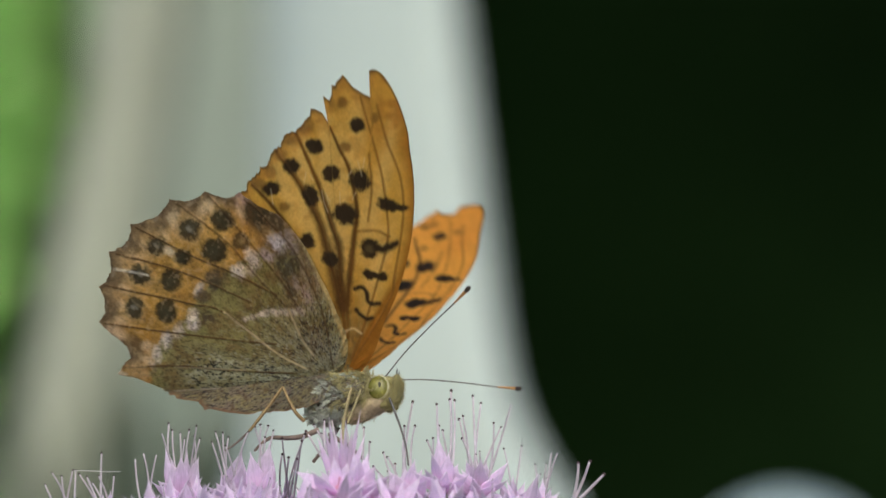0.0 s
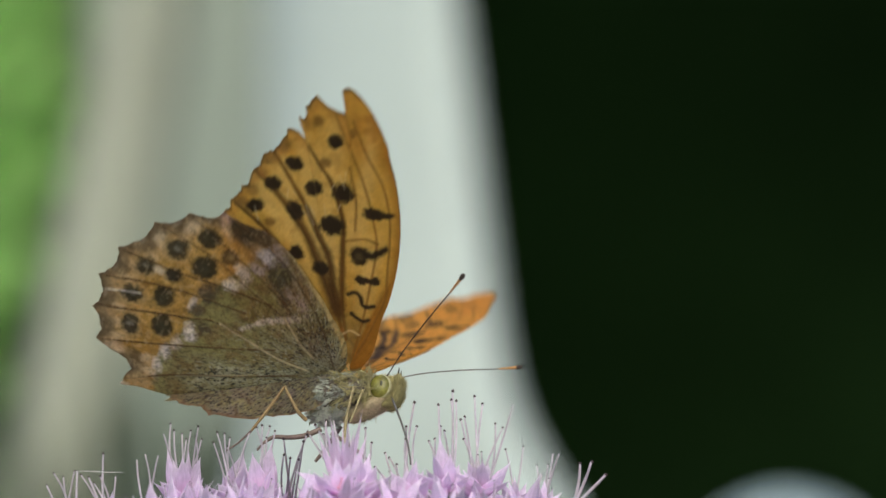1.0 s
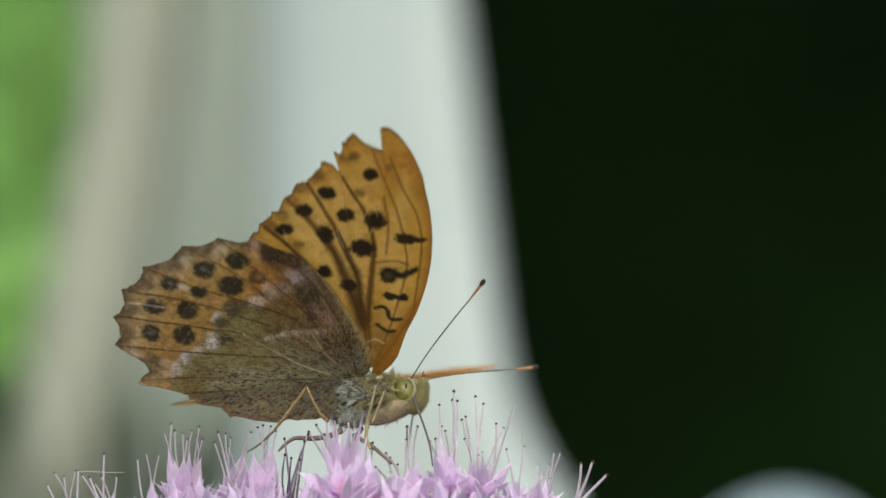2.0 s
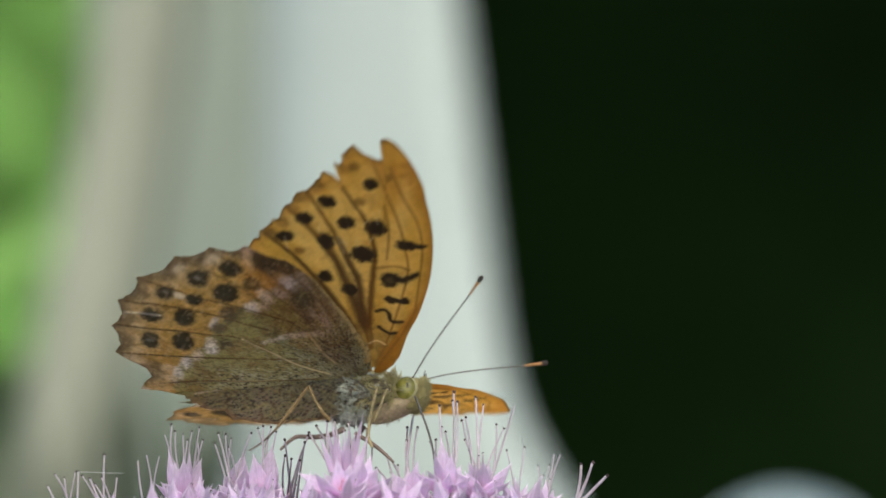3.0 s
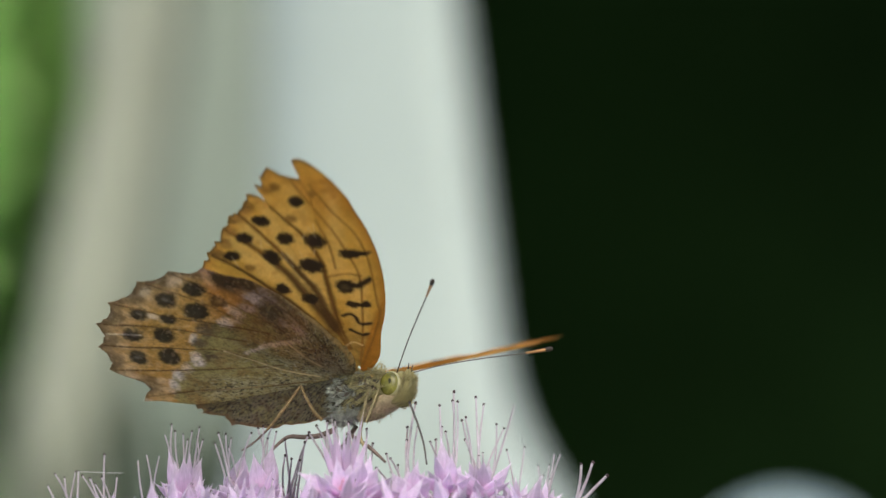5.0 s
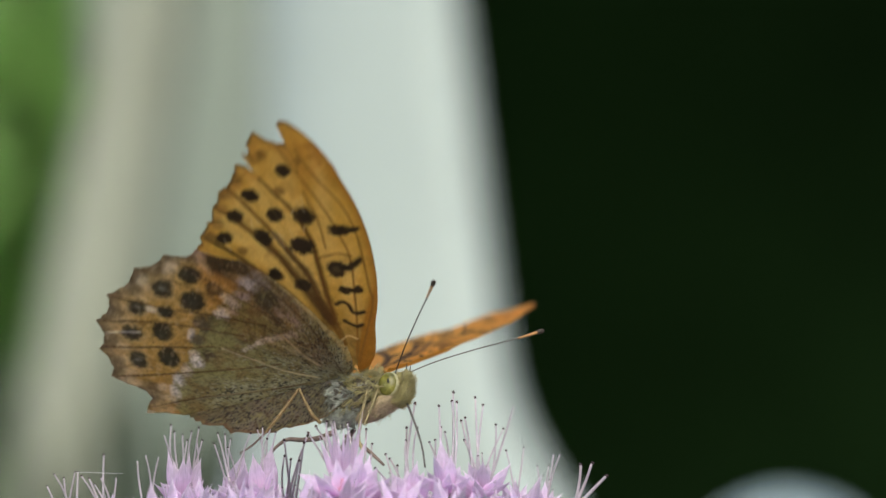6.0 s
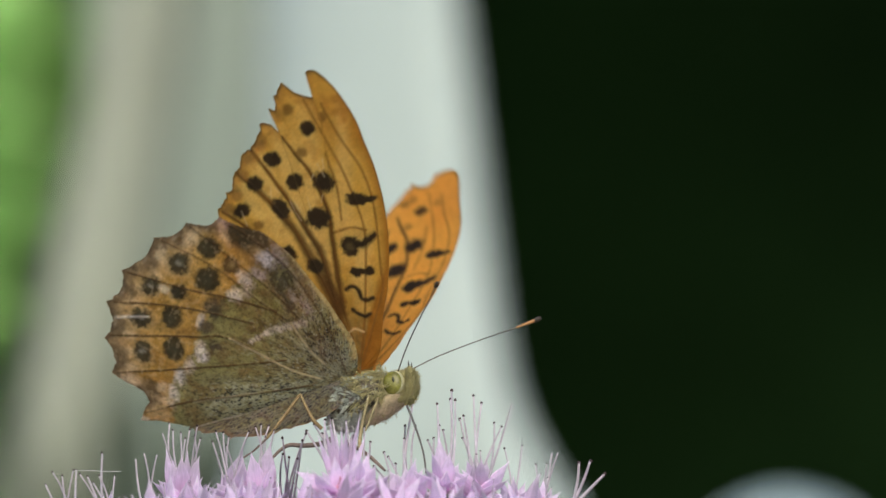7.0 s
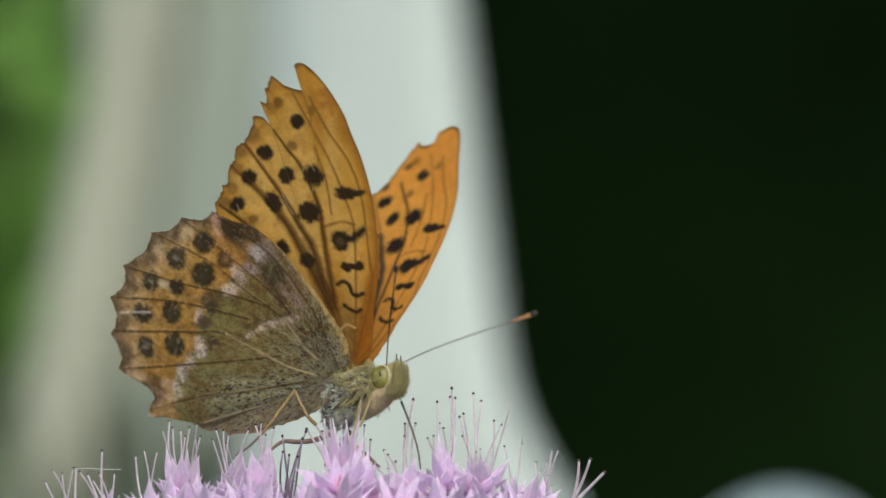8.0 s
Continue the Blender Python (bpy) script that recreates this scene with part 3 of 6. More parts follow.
    p.spot(134.0, 357, 6, 9, (0.88, 0.72, 0.46), 0, 0.5, 0.6, 0.9)
    p.spot(116.6, 370, 17, 9, (0.76, 0.56, 0.30), 0, 0.6, 0.7, 0.75)
    p.spot(125.4, 394, 12, 8, (0.70, 0.54, 0.30), 0, 0.6, 0.7, 0.7)
    for k, vein in enumerate(HIND_VEINS):
        p.line(vein, 1.9, sepia, 0.9 if k > 2 else 0.6, ragged=0.15)
    # pale raised veins near the root
    p.line([(141, 216), (143.7, 158), (150.6, 96), (159.5, 42)], 2.1, (0.74, 0.66, 0.40), 0.95, 0, 0.15)
    p.line([(111.6, 140), (117.6, 80), (119.6, 45)], 1.9, (0.68, 0.62, 0.40), 0.9, 0, 0.15)
    p.line([(181.2, 290), (181.2, 250), (183.1, 156), (188.4, 87)], 2.0, (0.64, 0.58, 0.46), 0.95, 0, 0.15)
    p.line([(170.6, 150), (171, 220), (171.4, 280)], 1.6, (0.44, 0.40, 0.26), 0.6, 0, 0.2)
    p.line([(46, 50), (58, 73), (69.7, 97), (78, 130), (84.5, 168), (88, 205), (91.2, 242)], 5.0, (0.60, 0.50, 0.22), 0.9, 0.4)
    p.line([(92, 250), (96, 295), (102, 338)], 2.6, (0.48, 0.36, 0.24), 0.8)
    p.spot(163.8, 396, 15, 15, (0.84, 0.66, 0.46), 0, 0.6, 0.8, 0.9)
    p.spot(173.5, 352, 12, 20, (0.60, 0.44, 0.22), 0, 0.6, 0.9, 0.7)
    p.spot(174.6, 378, 5, 9, (0.92, 0.82, 0.64), 0, 0.5, 0.6, 0.9)
    p.line([(146.6, 424), (145.4, 400), (143.6, 366)], 2.6, (0.95, 0.90, 0.78), 1.0, 0.3, 0.15)
    p.lay(np.clip((far - 0.980) / 0.012, 0, 1) * np.clip(0.75 + p.ragged, 0, 1) * (p.phi > 98) * (p.phi < 176), (0.12, 0.085, 0.05), 0.55)
    # mottling: worn, dusky and tan patches of scales
    wear = hash_noise(u / 7.5, v / 7.5, 43) * 0.55 + hash_noise(u / 4, v / 4, 44) * 0.45
    p.lay(np.clip(wear * 2.4 - 0.45, 0, 1) * out, (0.70, 0.53, 0.28), 0.35)
    p.lay(np.clip(-wear * 2.4 - 0.35, 0, 1), (0.11, 0.07, 0.028), 0.5)
    p.lay(np.clip(hash_noise(u / 5, v / 5, 45) * 2.6 - 0.9, 0, 1) * inner, (0.38, 0.36, 0.15), 0.5)
    p.c *= (1 + 0.16 * hair)[:, None]
    return p.c


def hind_upper(u, v, far):
    p = Paint(u, v, (0.94, 0.63, 0.21), 9)
    for phi, r, a, b in ((113.4, 250, 12, 19), (121.8, 246, 12, 13), (101, 258, 14, 16), (138.6, 277, 12, 6), (152, 260, 14, 10), (161.5, 300, 16, 10), (167.3, 314, 14, 8), (122, 152, 30, 8), (134, 357, 8, 10), (116.6, 372, 18, 10), (125.4, 396, 14, 9)):
        p.spot(phi, r, a, b, (0.97, 0.88, 0.66), soft=0.4)
    for vein in HIND_VEINS:
        p.line(vein, 2.4, (0.10, 0.05, 0.02), 0.6)
    for phi, r, a, b in ((115, 335, 17, 18), (123.4, 299, 19, 20), (132.7, 331, 13, 15), (141.2, 326, 19, 17), (151.5, 310, 19, 18), (125, 356, 17, 18), (135.5, 382, 16, 14), (145, 381, 16, 17), (154.3, 367, 18, 14)):
        p.spot(phi, r, a, b, BLACK)
    for phi, r, a, b in ((103.5, 316, 20, 24), (98.5, 298, 12, 24), (100.8, 210, 19, 20), (84, 96, 16, 16), (130, 269, 15, 12), (147, 239, 9, 9)):
        p.spot(phi, r, a, b, (0.08, 0.05, 0.03), strength=0.75)
    p.lay(np.clip((far - 0.97) / 0.02, 0, 1), (0.12, 0.07, 0.03), 0.6)
    p.lay(np.clip((106 - p.phi) / 4, 0, 1) * np.clip((p.r - 150) / 60, 0, 1), (0.22, 0.13, 0.06), 0.7)
    p.lay(np.clip((140 - p.r) / 80, 0, 1), (0.50, 0.36, 0.14), 0.5)
    return p.c


butterfly = empty("butterfly", Matrix.Identity(4), "orange fritillary butterfly with torn wings feeding on pink flowers", "butterfly")
near_forewing = wing_mesh("forewing", FORE_ROOT, FORE_EDGE, FORE_VEINS, fore_under, fore_upper, 5, -3, butterfly,
                          "torn ochre forewing underside with black spots", 210, FORE_SLANT)
near_hindwing = wing_mesh("hindwing", HIND_ROOT, HIND_EDGE, HIND_VEINS, hind_under, hind_upper, 6, 3, butterfly,
                          "olive green hindwing underside with lilac bands and dark spots", 220)
near_fold = wing_mesh("hindwing_fold", HIND_ROOT, FOLD_EDGE, HIND_VEINS[7:], hind_under, hind_upper, 2, 18, butterfly,
                      "grey frosted inner fold of the hindwing beside the abdomen", 150)
far_forewing = wing_mesh("forewing", FORE_ROOT, FAR_FORE_EDGE, FORE_VEINS, fore_upper, fore_under, -5, 3, butterfly,
                         "bright orange forewing upper side with black streaks", 110)
far_hindwing = wing_mesh("hindwing", HIND_ROOT, FAR_HIND_EDGE, HIND_VEINS, hind_upper, hind_under, -6, -3, butterfly,
                         "orange hindwing upper side with black spots", 90)


# ---- the butterfly's body ----
def uv(*p):
    return tuple(q * U for q in p)


def add_tufts(bm, centre, size, tufts, hairs, length, lean, seed, width=0.9, keep=None):
    """Matted fur: bunches of hairs, each bunch drawn together towards its own tip."""
    rnd = random.Random(seed)
    c, lean = Vector(centre), Vector(lean)
    for _ in range(tufts):
        d = Vector((rnd.gauss(0, 1), rnd.gauss(0, 1), rnd.gauss(0, 1))).normalized()
        if keep and not keep(d):
            continue
        p = c + Vector((d.x * size[0], d.y * size[1], d.z * size[2])) * 0.95
        way = (d * 0.55 + lean * rnd.uniform(0.6, 1.3) + Vector((rnd.gauss(0, .45), rnd.gauss(0, .3), rnd.gauss(0, .45)))).normalized()
        ln = length * rnd.uniform(0.6, 1.3)
        tip = p + way * ln
        curl = Vector((rnd.gauss(0, .3), rnd.gauss(0, .2), rnd.gauss(0, .3))) * ln
        for _ in range(hairs):
            off = Vector((rnd.gauss(0, 1), rnd.gauss(0, 1), rnd.gauss(0, 1))) * ln * 0.15
            q, e = p + off, tip + off * 0.25 + curl
            s = way.cross(Vector((rnd.gauss(0, 1), rnd.gauss(0, 1), rnd.gauss(0, 1)))).normalized() * width * U * 0.5
            mid = (q + e) / 2 - curl * 0.35 + d * ln * 0.12
            v = [bm.verts.new(w) for w in (q - s, q + s, mid + s * 0.8, mid - s * 0.8, e)]
            bm.faces.new(v[:4])
            bm.faces.new((v[3], v[2], v[4]))
    return bm


planted = []                        # legs and proboscis: they follow the body but keep upright


def butterfly_body():
    bm = add_ball(bmesh.new(), uv(36, 0, -30), uv(58, 34, 38), lump=0.15, seed=2)
    thorax = part("thorax", bm, M_SKIN, butterfly, "thorax covered in matted grey and olive fur")
    mid, size = uv(34, 0, -30), uv(59, 35, 40)
    back = lambda d: d.x < 0.55
    for n, hairs, length, mat, seed, label, keep in ((190, 16, 16, M_FUR, 5, "matted grey fur", back), (44, 13, 18, M_FROST, 15, "pale frosted tufts", lambda d: d.x < 0.35)):
        bm = add_tufts(bmesh.new(), mid, size, n, hairs, length * U, (-0.75, 0, -0.3), seed, 0.9, keep)
        tagged(part("fur", bm, mat, thorax, label, False), kind="stuff")
    part("belly", add_ball(bmesh.new(), uv(14, 0, -57), uv(38, 24, 22), lump=0.1, seed=6), M_FUR, thorax, "grey furry underside")
    tagged(part("fur", add_tufts(bmesh.new(), uv(14, 0, -57), uv(38, 25, 23), 150, 16, 9 * U, (-0.6, 0, -0.1), 35, 0.9), M_FUR, thorax, "matted grey fur", False), kind="stuff")
    bm = add_tufts(bmesh.new(), uv(64, 0, -26), uv(42, 36, 38), 260, 14, 22 * U, (-0.55, 0, -0.35), 6, 0.9)
    tagged(part("fur", bm, M_OLIVE, thorax, "matted olive collar fur", False), kind="stuff")
    tilt = Matrix.Rotation(-radians(19), 4, "Y")
    bm = add_ball(bmesh.new(), uv(88, 0, -58), uv(52, 24, 16), lump=0.05, seed=4, turn=tilt)
    breast = part("breast", bm, M_BUFF, butterfly, "buff coloured furry breast")
    bm = add_fur(bmesh.new(), uv(0, 0, 0), uv(52, 24, 16), 3200, 3.5 * U, (-0.9, 0, -0.1), 7, 0.8)
    bm.transform(Matrix.Translation(uv(88, 0, -58)) @ tilt)
    tagged(part("fur", bm, M_BUFF, breast, "short buff fur", False), kind="stuff")
    path = [uv(10, 0, -20), uv(-40, 0, -8), uv(-100, 0, 6), uv(-160, 0, 20), uv(-200, 0, 32), uv(-214, 0, 36)]
    line = bend(path, 40)
    rad = [U * (13 + 4 * math.sin(math.pi * min(1, k / 40 * 1.15)) - 12 * max(0, k / 40 - 0.72) / 0.28 + 1.4 * math.cos(k * math.pi / 2.5)) for k in range(41)]
    part("abdomen", add_tube(bmesh.new(), line, rad, 20), M_FUR, butterfly, "grey brown segmented abdomen between the wings")
    head = part("head", add_ball(bmesh.new(), uv(110, 0, -31), uv(31, 26, 28), lump=0.08, seed=8), M_OLIVE, butterfly, "olive furry head")
    tagged(part("fur", add_fur(bmesh.new(), uv(110, 0, -31), uv(31, 25, 28), 3600, 6 * U, (0.6, 0, -0.1), 9, 0.9, 0, lambda d: abs(d.y) < 0.8), M_OLIVE, head, "short olive fur", False), kind="stuff")
    part("face", add_ball(bmesh.new(), uv(127, 0, -31), uv(17, 17, 30), lump=0.05, seed=3), M_FACE, head, "olive buff face")
    for s in (-1, 1):
        part("eye_ring", add_ball(bmesh.new(), uv(113.4, s * 17, -27.6), uv(20, 10.2, 23), 24, 16), M_RING, head, "cream ring round the eye")
        eye = part("eye", add_ball(bmesh.new(), uv(112.4, s * 19, -27.4), uv(18.5, 12, 21.5), 32, 20), M_EYE, head, "round olive green compound eye")
        part("pupil", add_ball(bmesh.new(), uv(117.5, s * 29.6, -26), uv(2.8, 1.8, 5.4), 12, 8), M_PUPIL, eye, "dark spot in the eye")
    for s in (-1, 1):
        line = bend([uv(112, s * 9, -56), uv(128, s * 9, -56), uv(138, s * 9, -42), uv(142, s * 8, -22), uv(143, s * 7, -4)], 24)
        palp = part("palp", add_tube(bmesh.new(), line, [U * (8.5 - 0.010 * (k - 12) ** 2 - 0.40 * max(0, k - 17)) for k in range(25)], 10), M_FACE, head, "olive buff furry palp")
        bristles = bmesh.new()
        for q in line[4:22:2]:
            add_fur(bristles, q, uv(8, 8, 8), 300, 7 * U, (0.3, 0, 0.5), int(q.z / U) + 90, 0.6)
        tagged(part("fur", bristles, M_FACE, palp, "olive buff bristles", False), kind="stuff")
        part("palp_tip", add_tube(bmesh.new(), [line[-1], line[-1] + Vector(uv(1, 0, 8)), line[-1] + Vector(uv(2, 0, 13))], [U * 1.6, U * 1.1, U * 0.5], 8), M_HORN, palp, "dark tip of the palp")
    line = bend([uv(130, 0, -56), uv(136, -2, -74), uv(141, -3, -92), uv(148, -4, -118), uv(155, -6, -152), uv(157, -6, -190)], 30)
    planted.append(part("proboscis", add_tube(bmesh.new(), line, [U * (2.3 - 0.02 * k) for k in range(31)], 8), M_TONGUE, butterfly, "dark grey proboscis reaching down into a flower"))


def antenna(side):
    """Built along +x: a thin ringed shaft with a rusty end and a dark club."""
    n = 60
    line = bend([uv(0, 0, 0), uv(70, 0, 6), uv(150, 0, 5), uv(220, 0, 1), uv(ANTENNA, 0, 0)], n)
    bm = add_tube(bmesh.new(), line, [U * (1.0 + 0.16 * (k % 2)) for k in range(n + 1)], 8)
    horn = part("antenna", bm, M_HORN if side < 0 else M_HORN_PALE, butterfly, "thin ringed antenna with a rusty end and dark club")
    tip = bend([line[-14], line[-7], line[-1]], 12)
    part("shaft_end", add_tube(bmesh.new(), tip, [U * (1.6 + 0.14 * k) for k in range(13)], 8), M_HORN_TIP, horn, "rusty orange shaft end")
    club = bmesh.new()
    add_ball(club, uv(ANTENNA + 3, 0, 0), uv(8.5, 4.3, 4.3), 16, 12, 0.08, 3)
    part("club", club, M_HORN, horn, "dark antenna club")
    return horn


def leg(handles, radii, mat, label):
    line = bend([uv(*h) for h in handles], 12 * (len(handles) - 1))
    rad = np.interp(np.linspace(0, 1, len(line)), np.linspace(0, 1, len(radii)), radii) * U
    planted.append(part("leg", add_tube(bmesh.new(), line, list(rad), 8), mat, butterfly, label))


ANTENNA = 266
butterfly_body()
near_antenna, far_antenna = antenna(-1), antenna(1)
leg([(-16, -46, -80), (-24, -62, -66), (-35, -65, -38), (-43, -65, -15)], [3.6, 3.2, 2.8, 2.6], M_LEG, "tan middle leg, upper joint")
leg([(-43, -65, -15), (-64, -65, -36), (-88, -65, -59), (-114, -65, -82)], [2.6, 3.2, 3.0, 2.4], M_LEG, "tan middle leg, lower joint")
leg([(-114, -65, -82), (-140, -66, -99), (-166, -66, -109)], [2.2, 1.9, 1.6], M_LEG_DARK, "brown foot gripping a petal")
leg([(4, -30, -96), (-24, -40, -105), (-56, -40, -101), (-83, -40, -94), (-102, -40, -100), (-118, -40, -111)], [5.4, 5, 4.4, 3.8, 3, 2.2], M_LEG_DARK, "grey brown hind leg")
leg([(76, -38, -36), (65, -40, -69), (56, -40, -99), (51, -40, -124), (57, -40, -146)], [2.6, 3.0, 3.2, 3.4, 2.4], M_LEG_OLIVE, "olive tan front leg")
leg([(92, -36, -44), (76, -38, -77), (63, -38, -100)], [2.0, 2.4, 2.0], M_LEG_OLIVE, "olive tan front leg")
leg([(18, -18, -104), (52, -20, -134), (70, -20, -154), (86, -20, -174)], [3.8, 3.6, 3.2, 2.2], M_LEG_DARK, "grey brown front foot")
leg([(20, 20, -80), (-10, 30, -104), (-40, 34, -128)], [4.4, 3.8, 3.0], M_LEG_DARK, "grey brown far leg")


# ---- the flower head ----
def at(x, y, depth=0.0):
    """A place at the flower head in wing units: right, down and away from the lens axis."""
    k = 1 + depth * U / REACH
    return Vector(((x - 784) * U * k, depth * U, EYE_Z + (441 - y) * U * k))


def petal_mesh(length, width, keel, curl):
    """A lance-shaped petal, folded along its keel, thick and closed."""
    bm = bmesh.new()
    rows, cols = 11, 7
    top, low = [], []
    for i in range(rows):
        t = i / (rows - 1)
        w = width * (math.sin(math.pi * min(1, 0.2 + t * 0.8) ** 1.02) ** 1.3 * 0.98 + 0.03) * (1 - t ** 6 * 0.8)
        z, out = length * t, curl * length * t * t
        a, b = [], []
        for j in range(cols):
            s = j / (cols - 1) * 2 - 1
            x, y = w * s * 0.5, out - keel * w * (1 - abs(s) ** 1.8) * 0.6
            a.append(bm.verts.new((x, y + (0.05 * (1 - s * s) * (1 - t) + 0.04) * w, z)))
            b.append(bm.verts.new((x, y - 0.04 * w, z)))
        top.append(a)
        low.append(b)
    for g, flip in ((top, False), (low, True)):
        for i in range(rows - 1):
            for j in range(cols - 1):
                f = (g[i][j], g[i][j + 1], g[i + 1][j + 1], g[i + 1][j])
                bm.faces.new(f[::-1] if flip else f)
    for i in range(rows - 1):
        for j in (0, cols - 1):
            bm.faces.new((top[i][j], low[i][j], low[i + 1][j], top[i + 1][j]))
    bmesh.ops.recalc_face_normals(bm, faces=bm.faces)
    me = bpy.data.meshes.new("petal")
    bm.to_mesh(me)
    bm.free()
    me.materials.append(M_PETAL)
    me.polygons.foreach_set("use_smooth", [True] * len(me.polygons))
    return me


def stamen_mesh(bow, anther):
    """A filament of unit length 100 along z, with its anther."""
    bm = bmesh.new()
    line = bend([uv(0, 0, 0), uv(bow, 0, 40), uv(bow * 0.8, 0, 75), uv(0, 0, 100)], 10)
    add_tube(bm, line, [U * (2.0 - 0.08 * k) for k in range(11)], 6)
    if anther:
        add_ball(bm, uv(0.4, 0, 101), uv(2.0, 1.9, 1.7), 8, 6, 0.2, bow, None, 1)
    me = bpy.data.meshes.new("stamen")
    bm.to_mesh(me)
    bm.free()
    me.materials.append(M_FILAMENT)
    me.materials.append(M_ANTHER)
    me.polygons.foreach_set("use_smooth", [True] * len(me.polygons))
    return me


def carpel_mesh():
    """One upright carpel, drawn out into its style."""
    bm = bmesh.new()
    line = bend([uv(4, 0, 0), uv(9, 0, 18), uv(6, 0, 40), uv(5, 0, 56)], 9)
    add_tube(bm, line, [U * r for r in (4, 6, 7, 6.5, 5.5, 4, 2.8, 1.8, 1.3, 0.8)], 7)
    me = bpy.data.meshes.new("carpel")
    bm.to_mesh(me)
    bm.free()
    me.materials.append(M_CARPEL)
    me.polygons.foreach_set("use_smooth", [True] * len(me.polygons))
    return me


def add_carpels(f, size=1.0):
    """The five carpels in the middle of a floret."""
    for k in range(5):
        o = new("carpel", CARPEL)
        o.parent = f
        o.matrix_basis = Matrix.Rotation(2 * math.pi * k / 5, 4, "Z") @ Matrix.Diagonal((size, size, size, 1))


PETALS = [petal_mesh(120 * U, w * U, k, c) for c, w, k in ((0.02, 52, 0.12), (0.12, 44, 0.1), (0.26, 48, 0.1), (-0.10, 42, 0.16), (0.18, 38, 0.12), (0.06, 54, 0.08))]
STAMENS = [stamen_mesh(b, True) for b in (3, -4, 6, -7, 1)]
BARE = stamen_mesh(4, False)
CARPEL = carpel_mesh()
plant = empty("stonecrop", Matrix.Translation((0, 0, 0)), "pink stonecrop flower head with starry florets on a stem", "flower")


def aim(base, way, spin=0.0):
    """A pose at base with z along way."""
    return Matrix.Translation(base) @ Vector(way).to_track_quat("Z", "Y").to_matrix().to_4x4() @ Matrix.Rotation(spin, 4, "Z")


def floret(base, way, size, spread, seed, free, carpels=True):
    """Crowded pointed petals round their carpels, and a ring of stamens."""
    rnd = random.Random(seed)
    m = aim(base, way, rnd.uniform(0, 6.28))
    cup = bmesh.new()
    add_tube(cup, [uv(0, 0, -16), uv(0, 0, -4), uv(0, 0, 3)], [U * 3, U * 7, U * 6], 8)
    f = part("floret", cup, M_CALYX, plant)
    f.matrix_basis = m
    petal_spread = spread * 0.82
    for k in range(7):
        a = 2 * math.pi * k / 7 + rnd.uniform(-0.4, 0.4)
        o = new("petal", rnd.choice(PETALS))
        o.parent = f
        s = size * rnd.uniform(0.84, 1.12)
        o.matrix_basis = Matrix.Rotation(a, 4, "Z") @ Matrix.Translation(uv(0, 6, 0)) @ Matrix.Rotation(-radians(petal_spread * rnd.uniform(0.55, 1.35)), 4, "X") @ Matrix.Diagonal((s * rnd.uniform(0.65, 0.9), s, s, 1))
    if carpels:
        add_carpels(f, 0.7)
    for k in range(free):
        a, t = 2 * math.pi * k / max(1, free) + rnd.uniform(-.3, .3), radians(rnd.uniform(8, 30))
        o = new("stamen", rnd.choice(STAMENS))
        o.parent = f
        s = size * rnd.uniform(0.85, 1.1)
        o.matrix_basis = aim(uv(5 * math.cos(a), 5 * math.sin(a), 4), (math.sin(t) * math.cos(a), math.sin(t) * math.sin(a), math.cos(t)), a) @ Matrix.Diagonal((s, s, s, 1))
    return base


NO_ANTHER = {(907, 710), (240, 808), (255, 798), (278, 800), (977, 797), (988, 797), (287, 762)}
HUB = at(570, 1500, 30)
bases = []


def stamens_to(f, tips, seed, spread=8, thick=1.0):
    """Stamens of a floret, out to the given places."""
    rnd = random.Random(seed)
    back = f.matrix_basis.inverted()
    depth = f.matrix_basis.translation.y / U
    for x, y, *z in tips:
        tip = back @ at(x, y, z[0] if z else depth + rnd.choice((rnd.uniform(-18, 18), rnd.uniform(10, 90))))
        root = Vector(uv(rnd.uniform(-spread, spread), rnd.uniform(-spread, spread), 6))
        d = tip - root
        o = new("stamen", BARE if (x, y) in NO_ANTHER else rnd.choice(STAMENS))
        o.parent = f
        k = d.length / (101 * U)
        q = thick * k ** 0.3
        o.matrix_basis = aim(root, d, rnd.uniform(0, 6.28)) @ Matrix.Diagonal((q, q, k, 1))


def petal_to(f, base, tip, width, turn):
    """One petal of a floret, from its foot to its tip."""
    z = (tip - base).normalized()
    x = Vector((math.cos(turn), math.sin(turn), 0))
    y = z.cross(x).normalized()
    x = y.cross(z)
    o = new("petal", PETALS[int(width * 7 + tip.x * 1e5) % len(PETALS)])
    o.parent = f
    m = Matrix.Translation(base) @ Matrix((x, y, z)).transposed().to_4x4() @ Matrix.Diagonal((width / 46, width / 50, (tip - base).length / (120 * U), 1))
    o.matrix_basis = f.matrix_basis.inverted() @ m


